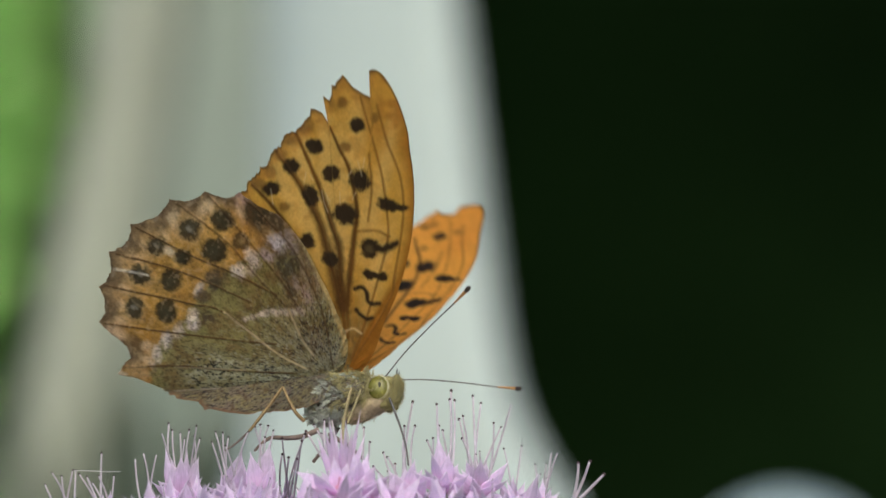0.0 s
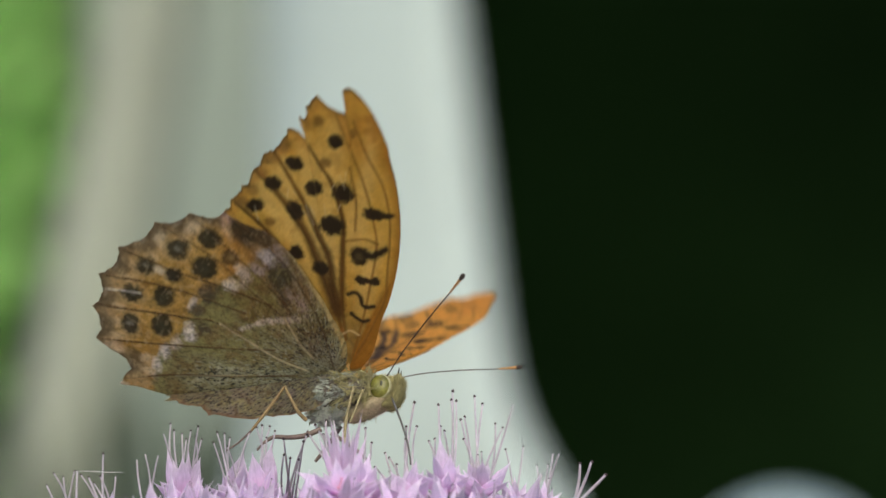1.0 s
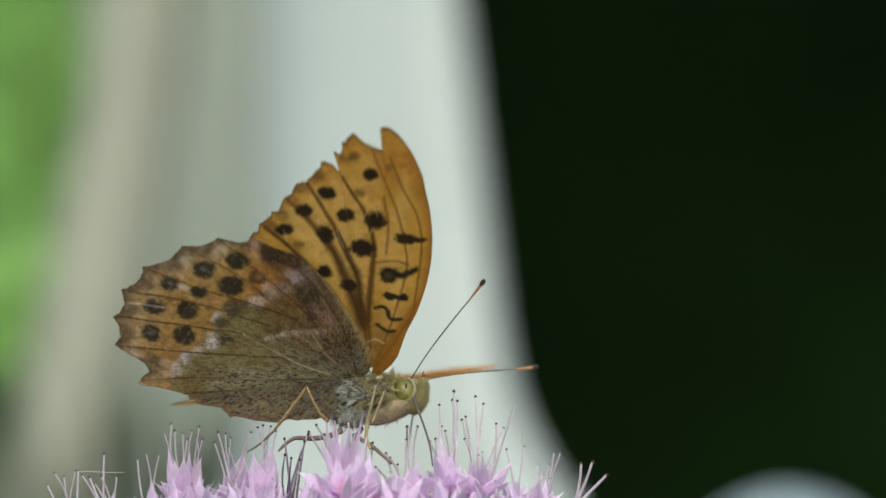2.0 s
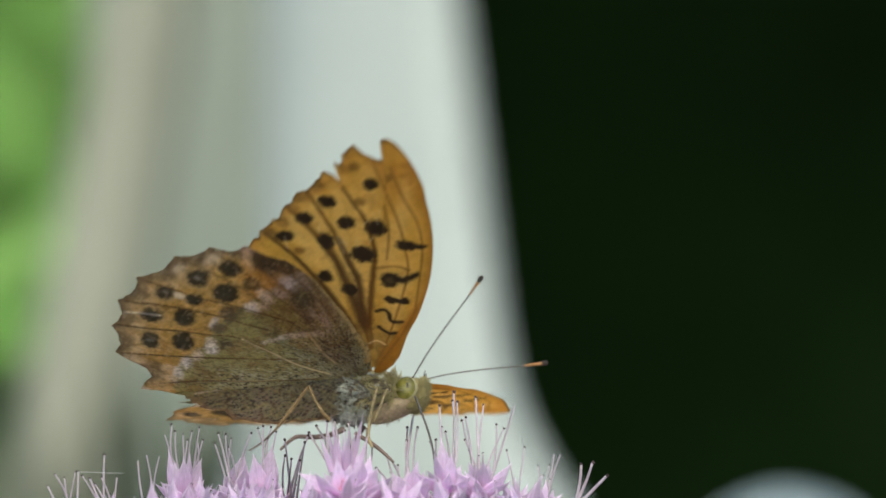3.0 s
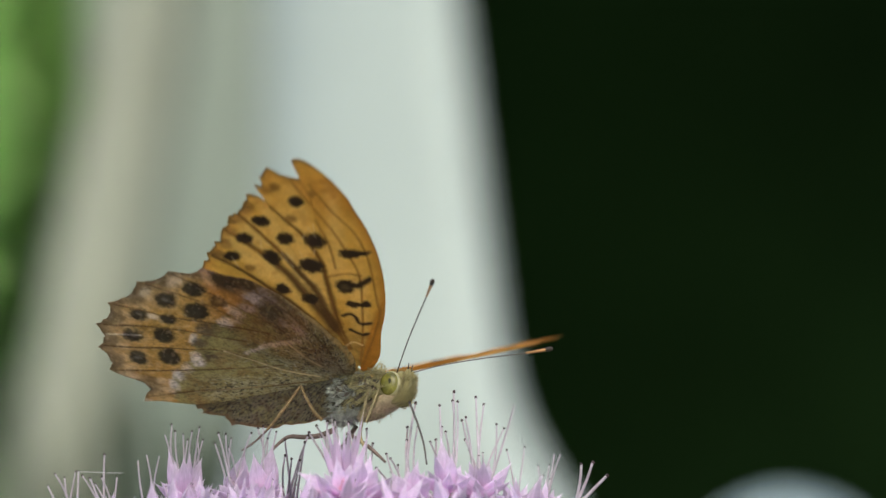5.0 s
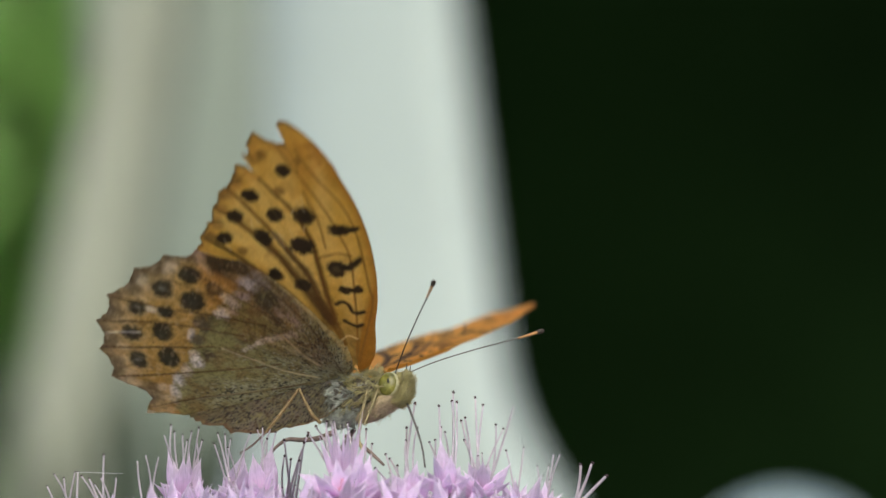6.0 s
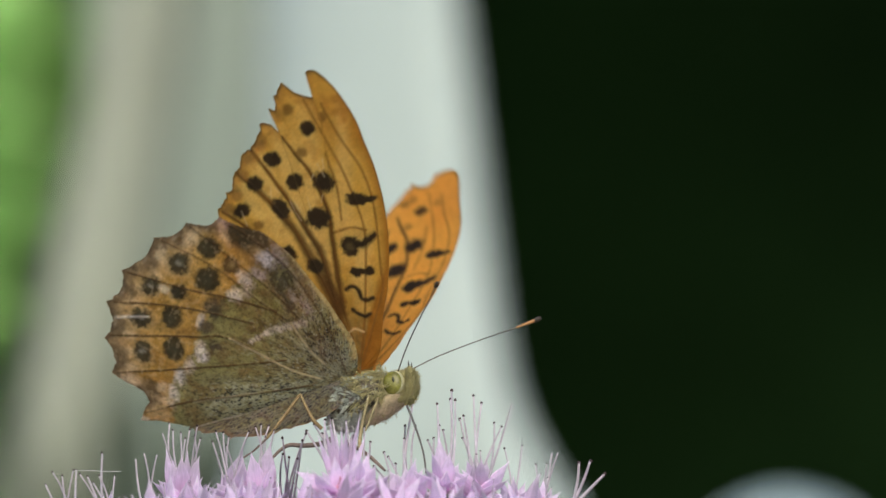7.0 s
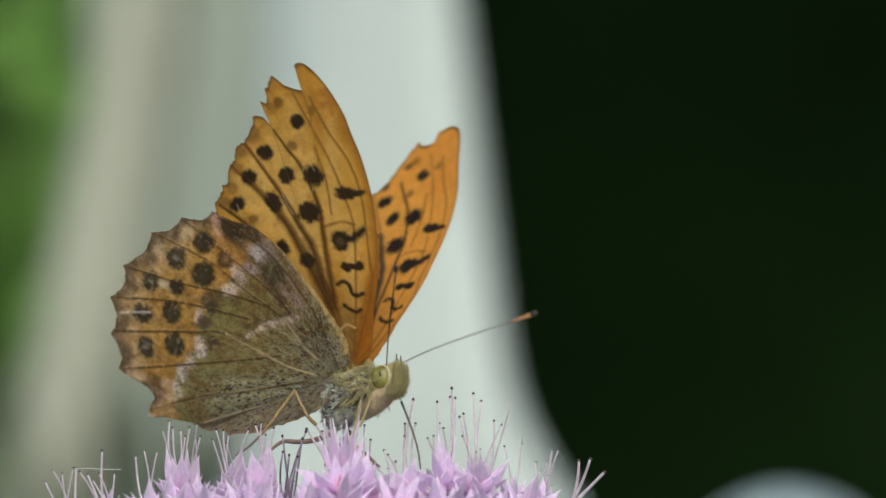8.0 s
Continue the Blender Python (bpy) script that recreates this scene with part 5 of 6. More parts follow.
def motions():
    body = [
        (0.0, stance(-218.2, -239.2, -13.3, 7.3, -20.7)), (0.1, stance(-216.6, -245.3, -15.0, 6.3, -21.4)), (0.2, stance(-217.6, -235.1, -13.7, 6.5, -23.5)),
        (0.3, stance(-208.9, -257.1, -14.4, 1.0, -25.1)), (0.4, stance(-196.2, -261.1, -17.0, -7.8, -26.2)), (0.5, stance(-200.7, -264.5, -13.0, -5.3, -24.5)),
        (0.6, stance(-214.9, -243.8, -9.8, 1.3, -24.1)), (0.7, stance(-218.8, -245.7, -9.4, 6.9, -22.1)), (0.8, stance(-210.5, -246.3, -10.7, 5.6, -22.4)),
        (0.9, stance(-210.1, -244.1, -12.5, 6.1, -23.4)), (1.0, stance(-214.2, -238.0, -14.1, 7.4, -22.5)), (1.1, stance(-210.8, -246.2, -15.6, 6.6, -23.0)),
        (1.2, stance(-208.6, -233.3, -16.7, 4.3, -22.3)), (1.3, stance(-193.0, -242.1, -18.8, 1.2, -22.2)), (1.4, stance(-192.5, -237.1, -13.3, 9.5, -22.7)),
        (1.5, stance(-187.2, -243.8, -14.0, 7.8, -22.0)), (1.6, stance(-183.8, -247.0, -10.5, 8.2, -22.5)), (1.7, stance(-178.6, -244.5, -9.7, 7.9, -23.4)),
        (1.8, stance(-177.8, -244.0, -9.4, 7.2, -23.5)), (1.9, stance(-176.9, -242.0, -9.0, 6.2, -23.7)), (2.0, stance(-176.1, -240.0, -8.6, 5.4, -23.8)),
        (2.1, stance(-175.3, -239.0, -8.3, 5.0, -23.9)), (2.2, stance(-174.5, -240.0, -7.9, 5.5, -24.0)), (2.3, stance(-173.7, -243.0, -7.5, 6.8, -24.2)),
        (2.4, stance(-172.8, -247.0, -7.2, 8.2, -24.3)), (2.5, stance(-172.0, -249.0, -6.8, 8.8, -24.4)), (2.6, stance(-171.2, -248.5, -6.4, 8.0, -24.5)),
        (2.7, stance(-170.4, -247.0, -6.1, 6.5, -24.7)), (2.8, stance(-169.5, -246.0, -5.7, 5.2, -24.8)), (2.9, stance(-161.5, -249.9, -6.5, 4.1, -26.2)),
        (3.0, stance(-172.6, -237.6, -9.6, 5.0, -24.1)), (3.1, stance(-176.8, -232.6, -10.0, 5.6, -24.3)), (3.2, stance(-165.7, -239.6, -7.7, 7.1, -23.8)),
        (3.3, stance(-165.0, -242.3, -6.4, 6.3, -24.3)), (3.4, stance(-174.4, -241.4, -3.5, 10.7, -23.3)), (3.5, stance(-179.0, -247.9, -9.4, 16.3, -22.4)),
        (3.6, stance(-186.8, -236.8, -9.9, 13.9, -22.1)), (3.7, stance(-187.3, -237.0, -13.7, 15.2, -21.7)), (3.8, stance(-188.6, -238.1, -18.2, 15.0, -20.8)),
        (3.9, stance(-209.1, -233.6, -21.6, 15.9, -20.1)), (4.0, stance(-197.0, -229.9, -26.2, 9.7, -19.6)), (4.1, stance(-193.5, -237.2, -23.3, 9.9, -18.8)),
        (4.2, stance(-180.4, -239.3, -22.7, 10.6, -18.8)), (4.3, stance(-185.5, -246.0, -22.8, 12.9, -18.9)), (4.4, stance(-185.5, -248.1, -22.4, 14.4, -19.0)),
        (4.5, stance(-187.6, -251.7, -21.9, 17.4, -19.5)), (4.6, stance(-190.3, -246.9, -22.2, 17.0, -19.1)), (4.7, stance(-186.5, -245.6, -24.5, 15.1, -18.6)),
        (4.8, stance(-186.5, -243.0, -24.4, 13.6, -18.7)), (4.9, stance(-186.5, -240.0, -24.2, 12.0, -18.8)), (5.0, stance(-186.6, -237.5, -24.1, 10.7, -18.8)),
        (5.1, stance(-186.6, -237.0, -24.0, 10.3, -18.9)), (5.2, stance(-186.7, -239.0, -23.8, 11.2, -19.0)), (5.3, stance(-186.7, -243.5, -23.7, 12.9, -19.1)),
        (5.4, stance(-186.7, -249.0, -23.6, 15.0, -19.1)), (5.5, stance(-186.8, -253.5, -23.4, 16.4, -19.2)), (5.6, stance(-186.8, -256.0, -23.3, 16.6, -19.3)),
        (5.7, stance(-186.9, -257.0, -23.2, 15.3, -19.4)), (5.8, stance(-186.9, -256.6, -23.1, 13.9, -19.5)), (5.9, stance(-187.7, -251.0, -22.7, 15.1, -19.9)),
        (6.0, stance(-189.5, -242.4, -23.6, 12.5, -20.0)), (6.1, stance(-190.9, -246.4, -21.7, 12.7, -19.6)), (6.2, stance(-188.6, -240.5, -21.2, 11.4, -19.8)),
        (6.3, stance(-189.2, -242.5, -20.7, 11.6, -19.2)), (6.4, stance(-181.1, -247.2, -18.0, 12.5, -19.0)), (6.5, stance(-184.1, -249.5, -20.1, 13.2, -19.1)),
        (6.6, stance(-183.3, -254.3, -18.8, 13.6, -17.7)), (6.7, stance(-180.8, -257.8, -16.5, 14.8, -17.5)), (6.8, stance(-186.6, -260.7, -15.8, 16.0, -17.7)),
        (6.9, stance(-190.8, -259.2, -15.3, 19.4, -18.1)), (7.0, stance(-187.3, -252.3, -17.5, 18.7, -18.7)), (7.1, stance(-191.3, -256.9, -18.7, 16.7, -17.6)),
        (7.2, stance(-193.3, -250.1, -19.2, 15.8, -16.8)), (7.3, stance(-192.6, -247.2, -20.3, 14.5, -17.0)), (7.4, stance(-185.1, -238.1, -19.8, 10.6, -17.7)),
        (7.5, stance(-188.5, -232.2, -21.7, 9.1, -18.6)), (7.6, stance(-199.5, -230.3, -21.3, 13.8, -17.1)), (7.7, stance(-200.0, -229.6, -21.5, 17.0, -16.0)),
        (7.8, stance(-195.8, -240.1, -23.8, 15.1, -15.5)), (7.9, stance(-202.2, -243.5, -26.5, 23.4, -16.7)), (8.0, stance(-197.1, -245.9, -26.7, 21.2, -17.2))]
    walk(butterfly, body)
    upright = stance(0, 0, -20.1, 13.2, -19.1).to_3x3().to_4x4()
    for limb in planted:
        walk(limb, [(t, m.to_3x3().to_4x4().inverted() @ upright) for t, m in body])
    walk(near_forewing, [
        (0.0, opened(-1, 37.6, -2.3)), (0.1, opened(-1, 45.9, -2.9)), (0.2, opened(-1, 57.1, -0.9)),
        (0.3, opened(-1, 60.2, -1.2)), (0.4, opened(-1, 63.7, 1.4)), (0.5, opened(-1, 48.4, -0.2)),
        (0.6, opened(-1, 40.7, 0.1)), (0.7, opened(-1, 32.5, 0.2)), (0.8, opened(-1, 38.0, -1.1)),
        (0.9, opened(-1, 43.1, -0.1)), (1.0, opened(-1, 50.9, 0.2)), (1.1, opened(-1, 63.1, -1.8)),
        (1.2, opened(-1, 72.5, 1.7)), (1.3, opened(-1, 66.3, 0.5)), (1.4, opened(-1, 55.2, -1.8)),
        (1.5, opened(-1, 39.4, 0.8)), (1.6, opened(-1, 35.0, -0.7)), (1.7, opened(-1, 39.1, 0.9)),
        (1.8, opened(-1, 46.0, 0.9)), (1.9, opened(-1, 56.0, 1.0)), (2.0, opened(-1, 64.0, 1.0)),
        (2.1, opened(-1, 68.0, 1.1)), (2.2, opened(-1, 63.0, 1.1)), (2.3, opened(-1, 53.0, 1.2)),
        (2.4, opened(-1, 43.0, 1.2)), (2.5, opened(-1, 38.0, 1.2)), (2.6, opened(-1, 39.0, 1.3)),
        (2.7, opened(-1, 45.0, 1.3)), (2.8, opened(-1, 52.7, 1.4)), (2.9, opened(-1, 60.5, 1.5)),
        (3.0, opened(-1, 67.7, 0.8)), (3.1, opened(-1, 75.0, 1.9)), (3.2, opened(-1, 64.1, 2.0)),
        (3.3, opened(-1, 52.8, 1.4)), (3.4, opened(-1, 38.8, -0.2)), (3.5, opened(-1, 29.1, -3.4)),
        (3.6, opened(-1, 37.7, 0.4)), (3.7, opened(-1, 44.6, -0.4)), (3.8, opened(-1, 57.4, -1.1)),
        (3.9, opened(-1, 67.7, -1.7)), (4.0, opened(-1, 77.6, 0.7)), (4.1, opened(-1, 71.2, 0.5)),
        (4.2, opened(-1, 57.8, 0.6)), (4.3, opened(-1, 45.4, -1.5)), (4.4, opened(-1, 34.5, -1.4)),
        (4.5, opened(-1, 30.6, -2.5)), (4.6, opened(-1, 36.6, -2.3)), (4.7, opened(-1, 44.5, -1.4)),
        (4.8, opened(-1, 53.0, -1.3)), (4.9, opened(-1, 62.0, -1.1)), (5.0, opened(-1, 69.0, -0.9)),
        (5.1, opened(-1, 71.0, -0.7)), (5.2, opened(-1, 65.0, -0.6)), (5.3, opened(-1, 55.0, -0.4)),
        (5.4, opened(-1, 44.0, -0.2)), (5.5, opened(-1, 36.0, 0.0)), (5.6, opened(-1, 34.0, 0.1)),
        (5.7, opened(-1, 37.0, 0.3)), (5.8, opened(-1, 42.6, 0.5)), (5.9, opened(-1, 50.2, 0.7)),
        (6.0, opened(-1, 60.2, 2.4)), (6.1, opened(-1, 68.9, 1.2)), (6.2, opened(-1, 73.8, 1.4)),
        (6.3, opened(-1, 67.4, 2.0)), (6.4, opened(-1, 58.2, 1.8)), (6.5, opened(-1, 49.3, 2.1)),
        (6.6, opened(-1, 38.8, 1.2)), (6.7, opened(-1, 30.5, 0.1)), (6.8, opened(-1, 25.5, 0.0)),
        (6.9, opened(-1, 26.7, -0.9)), (7.0, opened(-1, 36.8, -0.2)), (7.1, opened(-1, 41.1, 0.7)),
        (7.2, opened(-1, 50.5, 0.4)), (7.3, opened(-1, 58.6, 2.3)), (7.4, opened(-1, 66.1, 3.6)),
        (7.5, opened(-1, 74.4, 4.8)), (7.6, opened(-1, 66.1, 2.6)), (7.7, opened(-1, 54.1, 1.2)),
        (7.8, opened(-1, 45.4, 0.6)), (7.9, opened(-1, 29.1, -2.0)), (8.0, opened(-1, 32.8, -3.2))])
    walk(near_hindwing, [
        (0.0, opened(-1, 39.5, -1.9)), (0.1, opened(-1, 47.9, -2.8)), (0.2, opened(-1, 59.1, 1.4)),
        (0.3, opened(-1, 62.2, -0.3)), (0.4, opened(-1, 65.7, 5.0)), (0.5, opened(-1, 50.5, 1.1)),
        (0.6, opened(-1, 42.7, 0.5)), (0.7, opened(-1, 34.5, -2.8)), (0.8, opened(-1, 40.0, -1.3)),
        (0.9, opened(-1, 45.1, -0.1)), (1.0, opened(-1, 53.1, 0.3)), (1.1, opened(-1, 65.1, -5.0)),
        (1.2, opened(-1, 74.5, 1.3)), (1.3, opened(-1, 68.3, 0.0)), (1.4, opened(-1, 57.2, -2.5)),
        (1.5, opened(-1, 41.5, 0.6)), (1.6, opened(-1, 37.0, -0.4)), (1.7, opened(-1, 41.1, 0.4)),
        (1.8, opened(-1, 48.0, 0.6)), (1.9, opened(-1, 58.0, 0.9)), (2.0, opened(-1, 66.0, 1.1)),
        (2.1, opened(-1, 70.0, 1.3)), (2.2, opened(-1, 65.0, 1.5)), (2.3, opened(-1, 55.0, 1.7)),
        (2.4, opened(-1, 45.0, 1.9)), (2.5, opened(-1, 40.0, 2.2)), (2.6, opened(-1, 41.0, 2.4)),
        (2.7, opened(-1, 47.0, 2.6)), (2.8, opened(-1, 54.7, 2.8)), (2.9, opened(-1, 62.5, 4.4)),
        (3.0, opened(-1, 69.4, 3.6)), (3.1, opened(-1, 77.0, 4.6)), (3.2, opened(-1, 66.1, 3.6)),
        (3.3, opened(-1, 54.8, 2.2)), (3.4, opened(-1, 40.8, -0.9)), (3.5, opened(-1, 31.0, -5.0)),
        (3.6, opened(-1, 39.7, 0.4)), (3.7, opened(-1, 46.6, -0.1)), (3.8, opened(-1, 59.4, -1.7)),
        (3.9, opened(-1, 69.7, -3.7)), (4.0, opened(-1, 79.2, 2.1)), (4.1, opened(-1, 73.2, 2.8)),
        (4.2, opened(-1, 59.8, 0.1)), (4.3, opened(-1, 47.4, -0.9)), (4.4, opened(-1, 36.5, -0.3)),
        (4.5, opened(-1, 32.4, -3.5)), (4.6, opened(-1, 38.6, -1.7)), (4.7, opened(-1, 46.5, -0.7)),
        (4.8, opened(-1, 55.0, -0.6)), (4.9, opened(-1, 64.0, -0.4)), (5.0, opened(-1, 71.0, -0.3)),
        (5.1, opened(-1, 73.0, -0.2)), (5.2, opened(-1, 67.0, -0.1)), (5.3, opened(-1, 57.0, 0.0)),
        (5.4, opened(-1, 46.0, 0.2)), (5.5, opened(-1, 38.0, 0.3)), (5.6, opened(-1, 36.0, 0.4)),
        (5.7, opened(-1, 39.0, 0.5)), (5.8, opened(-1, 44.6, 0.7)), (5.9, opened(-1, 52.2, -1.2)),
        (6.0, opened(-1, 62.0, 2.5)), (6.1, opened(-1, 70.9, -1.3)), (6.2, opened(-1, 75.8, 0.9)),
        (6.3, opened(-1, 69.4, 1.8)), (6.4, opened(-1, 60.2, -0.2)), (6.5, opened(-1, 51.1, 1.3)),
        (6.6, opened(-1, 40.8, -0.3)), (6.7, opened(-1, 32.5, -2.9)), (6.8, opened(-1, 27.5, -3.1)),
        (6.9, opened(-1, 28.7, -4.2)), (7.0, opened(-1, 38.9, -2.4)), (7.1, opened(-1, 43.1, -1.2)),
        (7.2, opened(-1, 52.5, -0.5)), (7.3, opened(-1, 60.6, 1.0)), (7.4, opened(-1, 68.1, 3.2)),
        (7.5, opened(-1, 76.0, 5.8)), (7.6, opened(-1, 68.1, 1.9)), (7.7, opened(-1, 56.1, 1.0)),
        (7.8, opened(-1, 47.4, 0.5)), (7.9, opened(-1, 31.1, -4.3)), (8.0, opened(-1, 34.6, -4.4))])
    walk(near_fold, [
        (0.0, opened(-1, -23.3, -1.9)), (0.1, opened(-1, -18.1, -2.8)), (0.2, opened(-1, -11.2, 1.4)),
        (0.3, opened(-1, -9.2, -0.3)), (0.4, opened(-1, -7.1, 5.0)), (0.5, opened(-1, -16.6, 1.1)),
        (0.6, opened(-1, -21.4, 0.5)), (0.7, opened(-1, -26.5, -2.8)), (0.8, opened(-1, -23.0, -1.3)),
        (0.9, opened(-1, -19.9, -0.1)), (1.0, opened(-1, -15.0, 0.3)), (1.1, opened(-1, -7.5, -5.0)),
        (1.2, opened(-1, -1.6, 1.3)), (1.3, opened(-1, -5.5, 0.0)), (1.4, opened(-1, -12.4, -2.5)),
        (1.5, opened(-1, -22.2, 0.6)), (1.6, opened(-1, -24.9, -0.4)), (1.7, opened(-1, -22.3, 0.4)),
        (1.8, opened(-1, -18.1, 0.6)), (1.9, opened(-1, -11.9, 0.9)), (2.0, opened(-1, -6.9, 1.1)),
        (2.1, opened(-1, -4.4, 1.3)), (2.2, opened(-1, -7.5, 1.5)), (2.3, opened(-1, -13.7, 1.7)),
        (2.4, opened(-1, -19.9, 1.9)), (2.5, opened(-1, -23.0, 2.2)), (2.6, opened(-1, -22.4, 2.4)),
        (2.7, opened(-1, -18.7, 2.6)), (2.8, opened(-1, -13.9, 2.8)), (2.9, opened(-1, -9.1, 4.4)),
        (3.0, opened(-1, -4.6, 3.6)), (3.1, opened(-1, -0.1, 4.6)), (3.2, opened(-1, -6.8, 3.6)),
        (3.3, opened(-1, -13.9, 2.2)), (3.4, opened(-1, -22.5, -0.9)), (3.5, opened(-1, -28.5, -5.0)),
        (3.6, opened(-1, -23.2, 0.4)), (3.7, opened(-1, -19.0, -0.1)), (3.8, opened(-1, -11.0, -1.7)),
        (3.9, opened(-1, -4.6, -3.7)), (4.0, opened(-1, 1.5, 2.1)), (4.1, opened(-1, -2.5, 2.8)),
        (4.2, opened(-1, -10.8, 0.1)), (4.3, opened(-1, -18.5, -0.9)), (4.4, opened(-1, -25.2, -0.3)),
        (4.5, opened(-1, -27.6, -3.5)), (4.6, opened(-1, -23.9, -1.7)), (4.7, opened(-1, -19.0, -0.7)),
        (4.8, opened(-1, -13.7, -0.6)), (4.9, opened(-1, -8.2, -0.4)), (5.0, opened(-1, -3.8, -0.3)),
        (5.1, opened(-1, -2.6, -0.2)), (5.2, opened(-1, -6.3, -0.1)), (5.3, opened(-1, -12.5, 0.0)),
        (5.4, opened(-1, -19.3, 0.2)), (5.5, opened(-1, -24.3, 0.3)), (5.6, opened(-1, -25.5, 0.4)),
        (5.7, opened(-1, -23.7, 0.5)), (5.8, opened(-1, -20.2, 0.7)), (5.9, opened(-1, -15.5, -1.2)),
        (6.0, opened(-1, -9.3, 2.5)), (6.1, opened(-1, -3.9, -1.3)), (6.2, opened(-1, -0.9, 0.9)),
        (6.3, opened(-1, -4.8, 1.8)), (6.4, opened(-1, -10.5, -0.2)), (6.5, opened(-1, -16.0, 1.3)),
        (6.6, opened(-1, -22.5, -0.3)), (6.7, opened(-1, -27.7, -2.9)), (6.8, opened(-1, -30.8, -3.1)),
        (6.9, opened(-1, -30.0, -4.2)), (7.0, opened(-1, -23.8, -2.4)), (7.1, opened(-1, -21.1, -1.2)),
        (7.2, opened(-1, -15.3, -0.5)), (7.3, opened(-1, -10.3, 1.0)), (7.4, opened(-1, -5.6, 3.2)),
        (7.5, opened(-1, -0.5, 5.8)), (7.6, opened(-1, -5.6, 1.9)), (7.7, opened(-1, -13.1, 1.0)),
        (7.8, opened(-1, -18.5, 0.5)), (7.9, opened(-1, -28.5, -4.3)), (8.0, opened(-1, -26.3, -4.4))])
    walk(far_forewing, [
        (0.0, opened(1, 37.2, -2.3)), (0.1, opened(1, 45.2, -2.9)), (0.2, opened(1, 60.1, -0.9)),
        (0.3, opened(1, 65.9, -1.2)), (0.4, opened(1, 70.1, 1.4)), (0.5, opened(1, 57.8, -0.2)),
        (0.6, opened(1, 39.9, 0.1)), (0.7, opened(1, 28.6, 0.2)), (0.8, opened(1, 35.1, -1.1)),
        (0.9, opened(1, 43.3, -0.1)), (1.0, opened(1, 54.1, 0.2)), (1.1, opened(1, 64.9, -1.8)),
        (1.2, opened(1, 73.4, 1.7)), (1.3, opened(1, 68.8, 0.5)), (1.4, opened(1, 56.9, -1.8)),
        (1.5, opened(1, 42.3, 0.8)), (1.6, opened(1, 34.9, -0.7)), (1.7, opened(1, 41.2, 0.9)),
        (1.8, opened(1, 48.4, 0.9)), (1.9, opened(1, 58.4, 1.0)), (2.0, opened(1, 66.3, 1.0)),
        (2.1, opened(1, 70.3, 1.1)), (2.2, opened(1, 65.3, 1.1)), (2.3, opened(1, 55.2, 1.2)),
        (2.4, opened(1, 45.2, 1.2)), (2.5, opened(1, 40.2, 1.2)), (2.6, opened(1, 41.1, 1.3)),
        (2.7, opened(1, 47.1, 1.3)), (2.8, opened(1, 55.9, 1.4)), (2.9, opened(1, 66.1, 1.5)),
        (3.0, opened(1, 75.3, 0.8)), (3.1, opened(1, 76.9, 1.9)), (3.2, opened(1, 66.2, 2.0)),
        (3.3, opened(1, 55.3, 1.4)), (3.4, opened(1, 38.8, -0.2)), (3.5, opened(1, 29.7, -3.4)),
        (3.6, opened(1, 37.6, 0.4)), (3.7, opened(1, 45.3, -0.4)), (3.8, opened(1, 57.6, -1.1)),
        (3.9, opened(1, 68.0, -1.7)), (4.0, opened(1, 78.8, 0.7)), (4.1, opened(1, 71.1, 0.5)),
        (4.2, opened(1, 57.5, 0.6)), (4.3, opened(1, 43.8, -1.5)), (4.4, opened(1, 33.0, -1.4)),
        (4.5, opened(1, 26.9, -2.5)), (4.6, opened(1, 35.2, -2.3)), (4.7, opened(1, 43.2, -1.4)),
        (4.8, opened(1, 51.8, -1.3)), (4.9, opened(1, 60.8, -1.1)), (5.0, opened(1, 67.7, -0.9)),
        (5.1, opened(1, 69.7, -0.7)), (5.2, opened(1, 63.6, -0.6)), (5.3, opened(1, 53.5, -0.4)),
        (5.4, opened(1, 42.5, -0.2)), (5.5, opened(1, 34.4, 0.0)), (5.6, opened(1, 32.4, 0.1)),
        (5.7, opened(1, 35.3, 0.3)), (5.8, opened(1, 41.4, 0.5)), (5.9, opened(1, 50.1, 0.7)),
        (6.0, opened(1, 59.6, 2.4)), (6.1, opened(1, 68.9, 1.2)), (6.2, opened(1, 75.1, 1.4)),
        (6.3, opened(1, 67.6, 2.0)), (6.4, opened(1, 58.4, 1.8)), (6.5, opened(1, 45.7, 2.1)),
        (6.6, opened(1, 36.0, 1.2)), (6.7, opened(1, 26.9, 0.1)), (6.8, opened(1, 22.7, 0.0)),
        (6.9, opened(1, 24.7, -0.9)), (7.0, opened(1, 32.3, -0.2)), (7.1, opened(1, 39.6, 0.7)),
        (7.2, opened(1, 48.0, 0.4)), (7.3, opened(1, 56.3, 2.3)), (7.4, opened(1, 65.5, 3.6)),
        (7.5, opened(1, 71.7, 4.8)), (7.6, opened(1, 64.8, 2.6)), (7.7, opened(1, 50.3, 1.2)),
        (7.8, opened(1, 40.3, 0.6)), (7.9, opened(1, 26.5, -2.0)), (8.0, opened(1, 23.8, -3.2))])
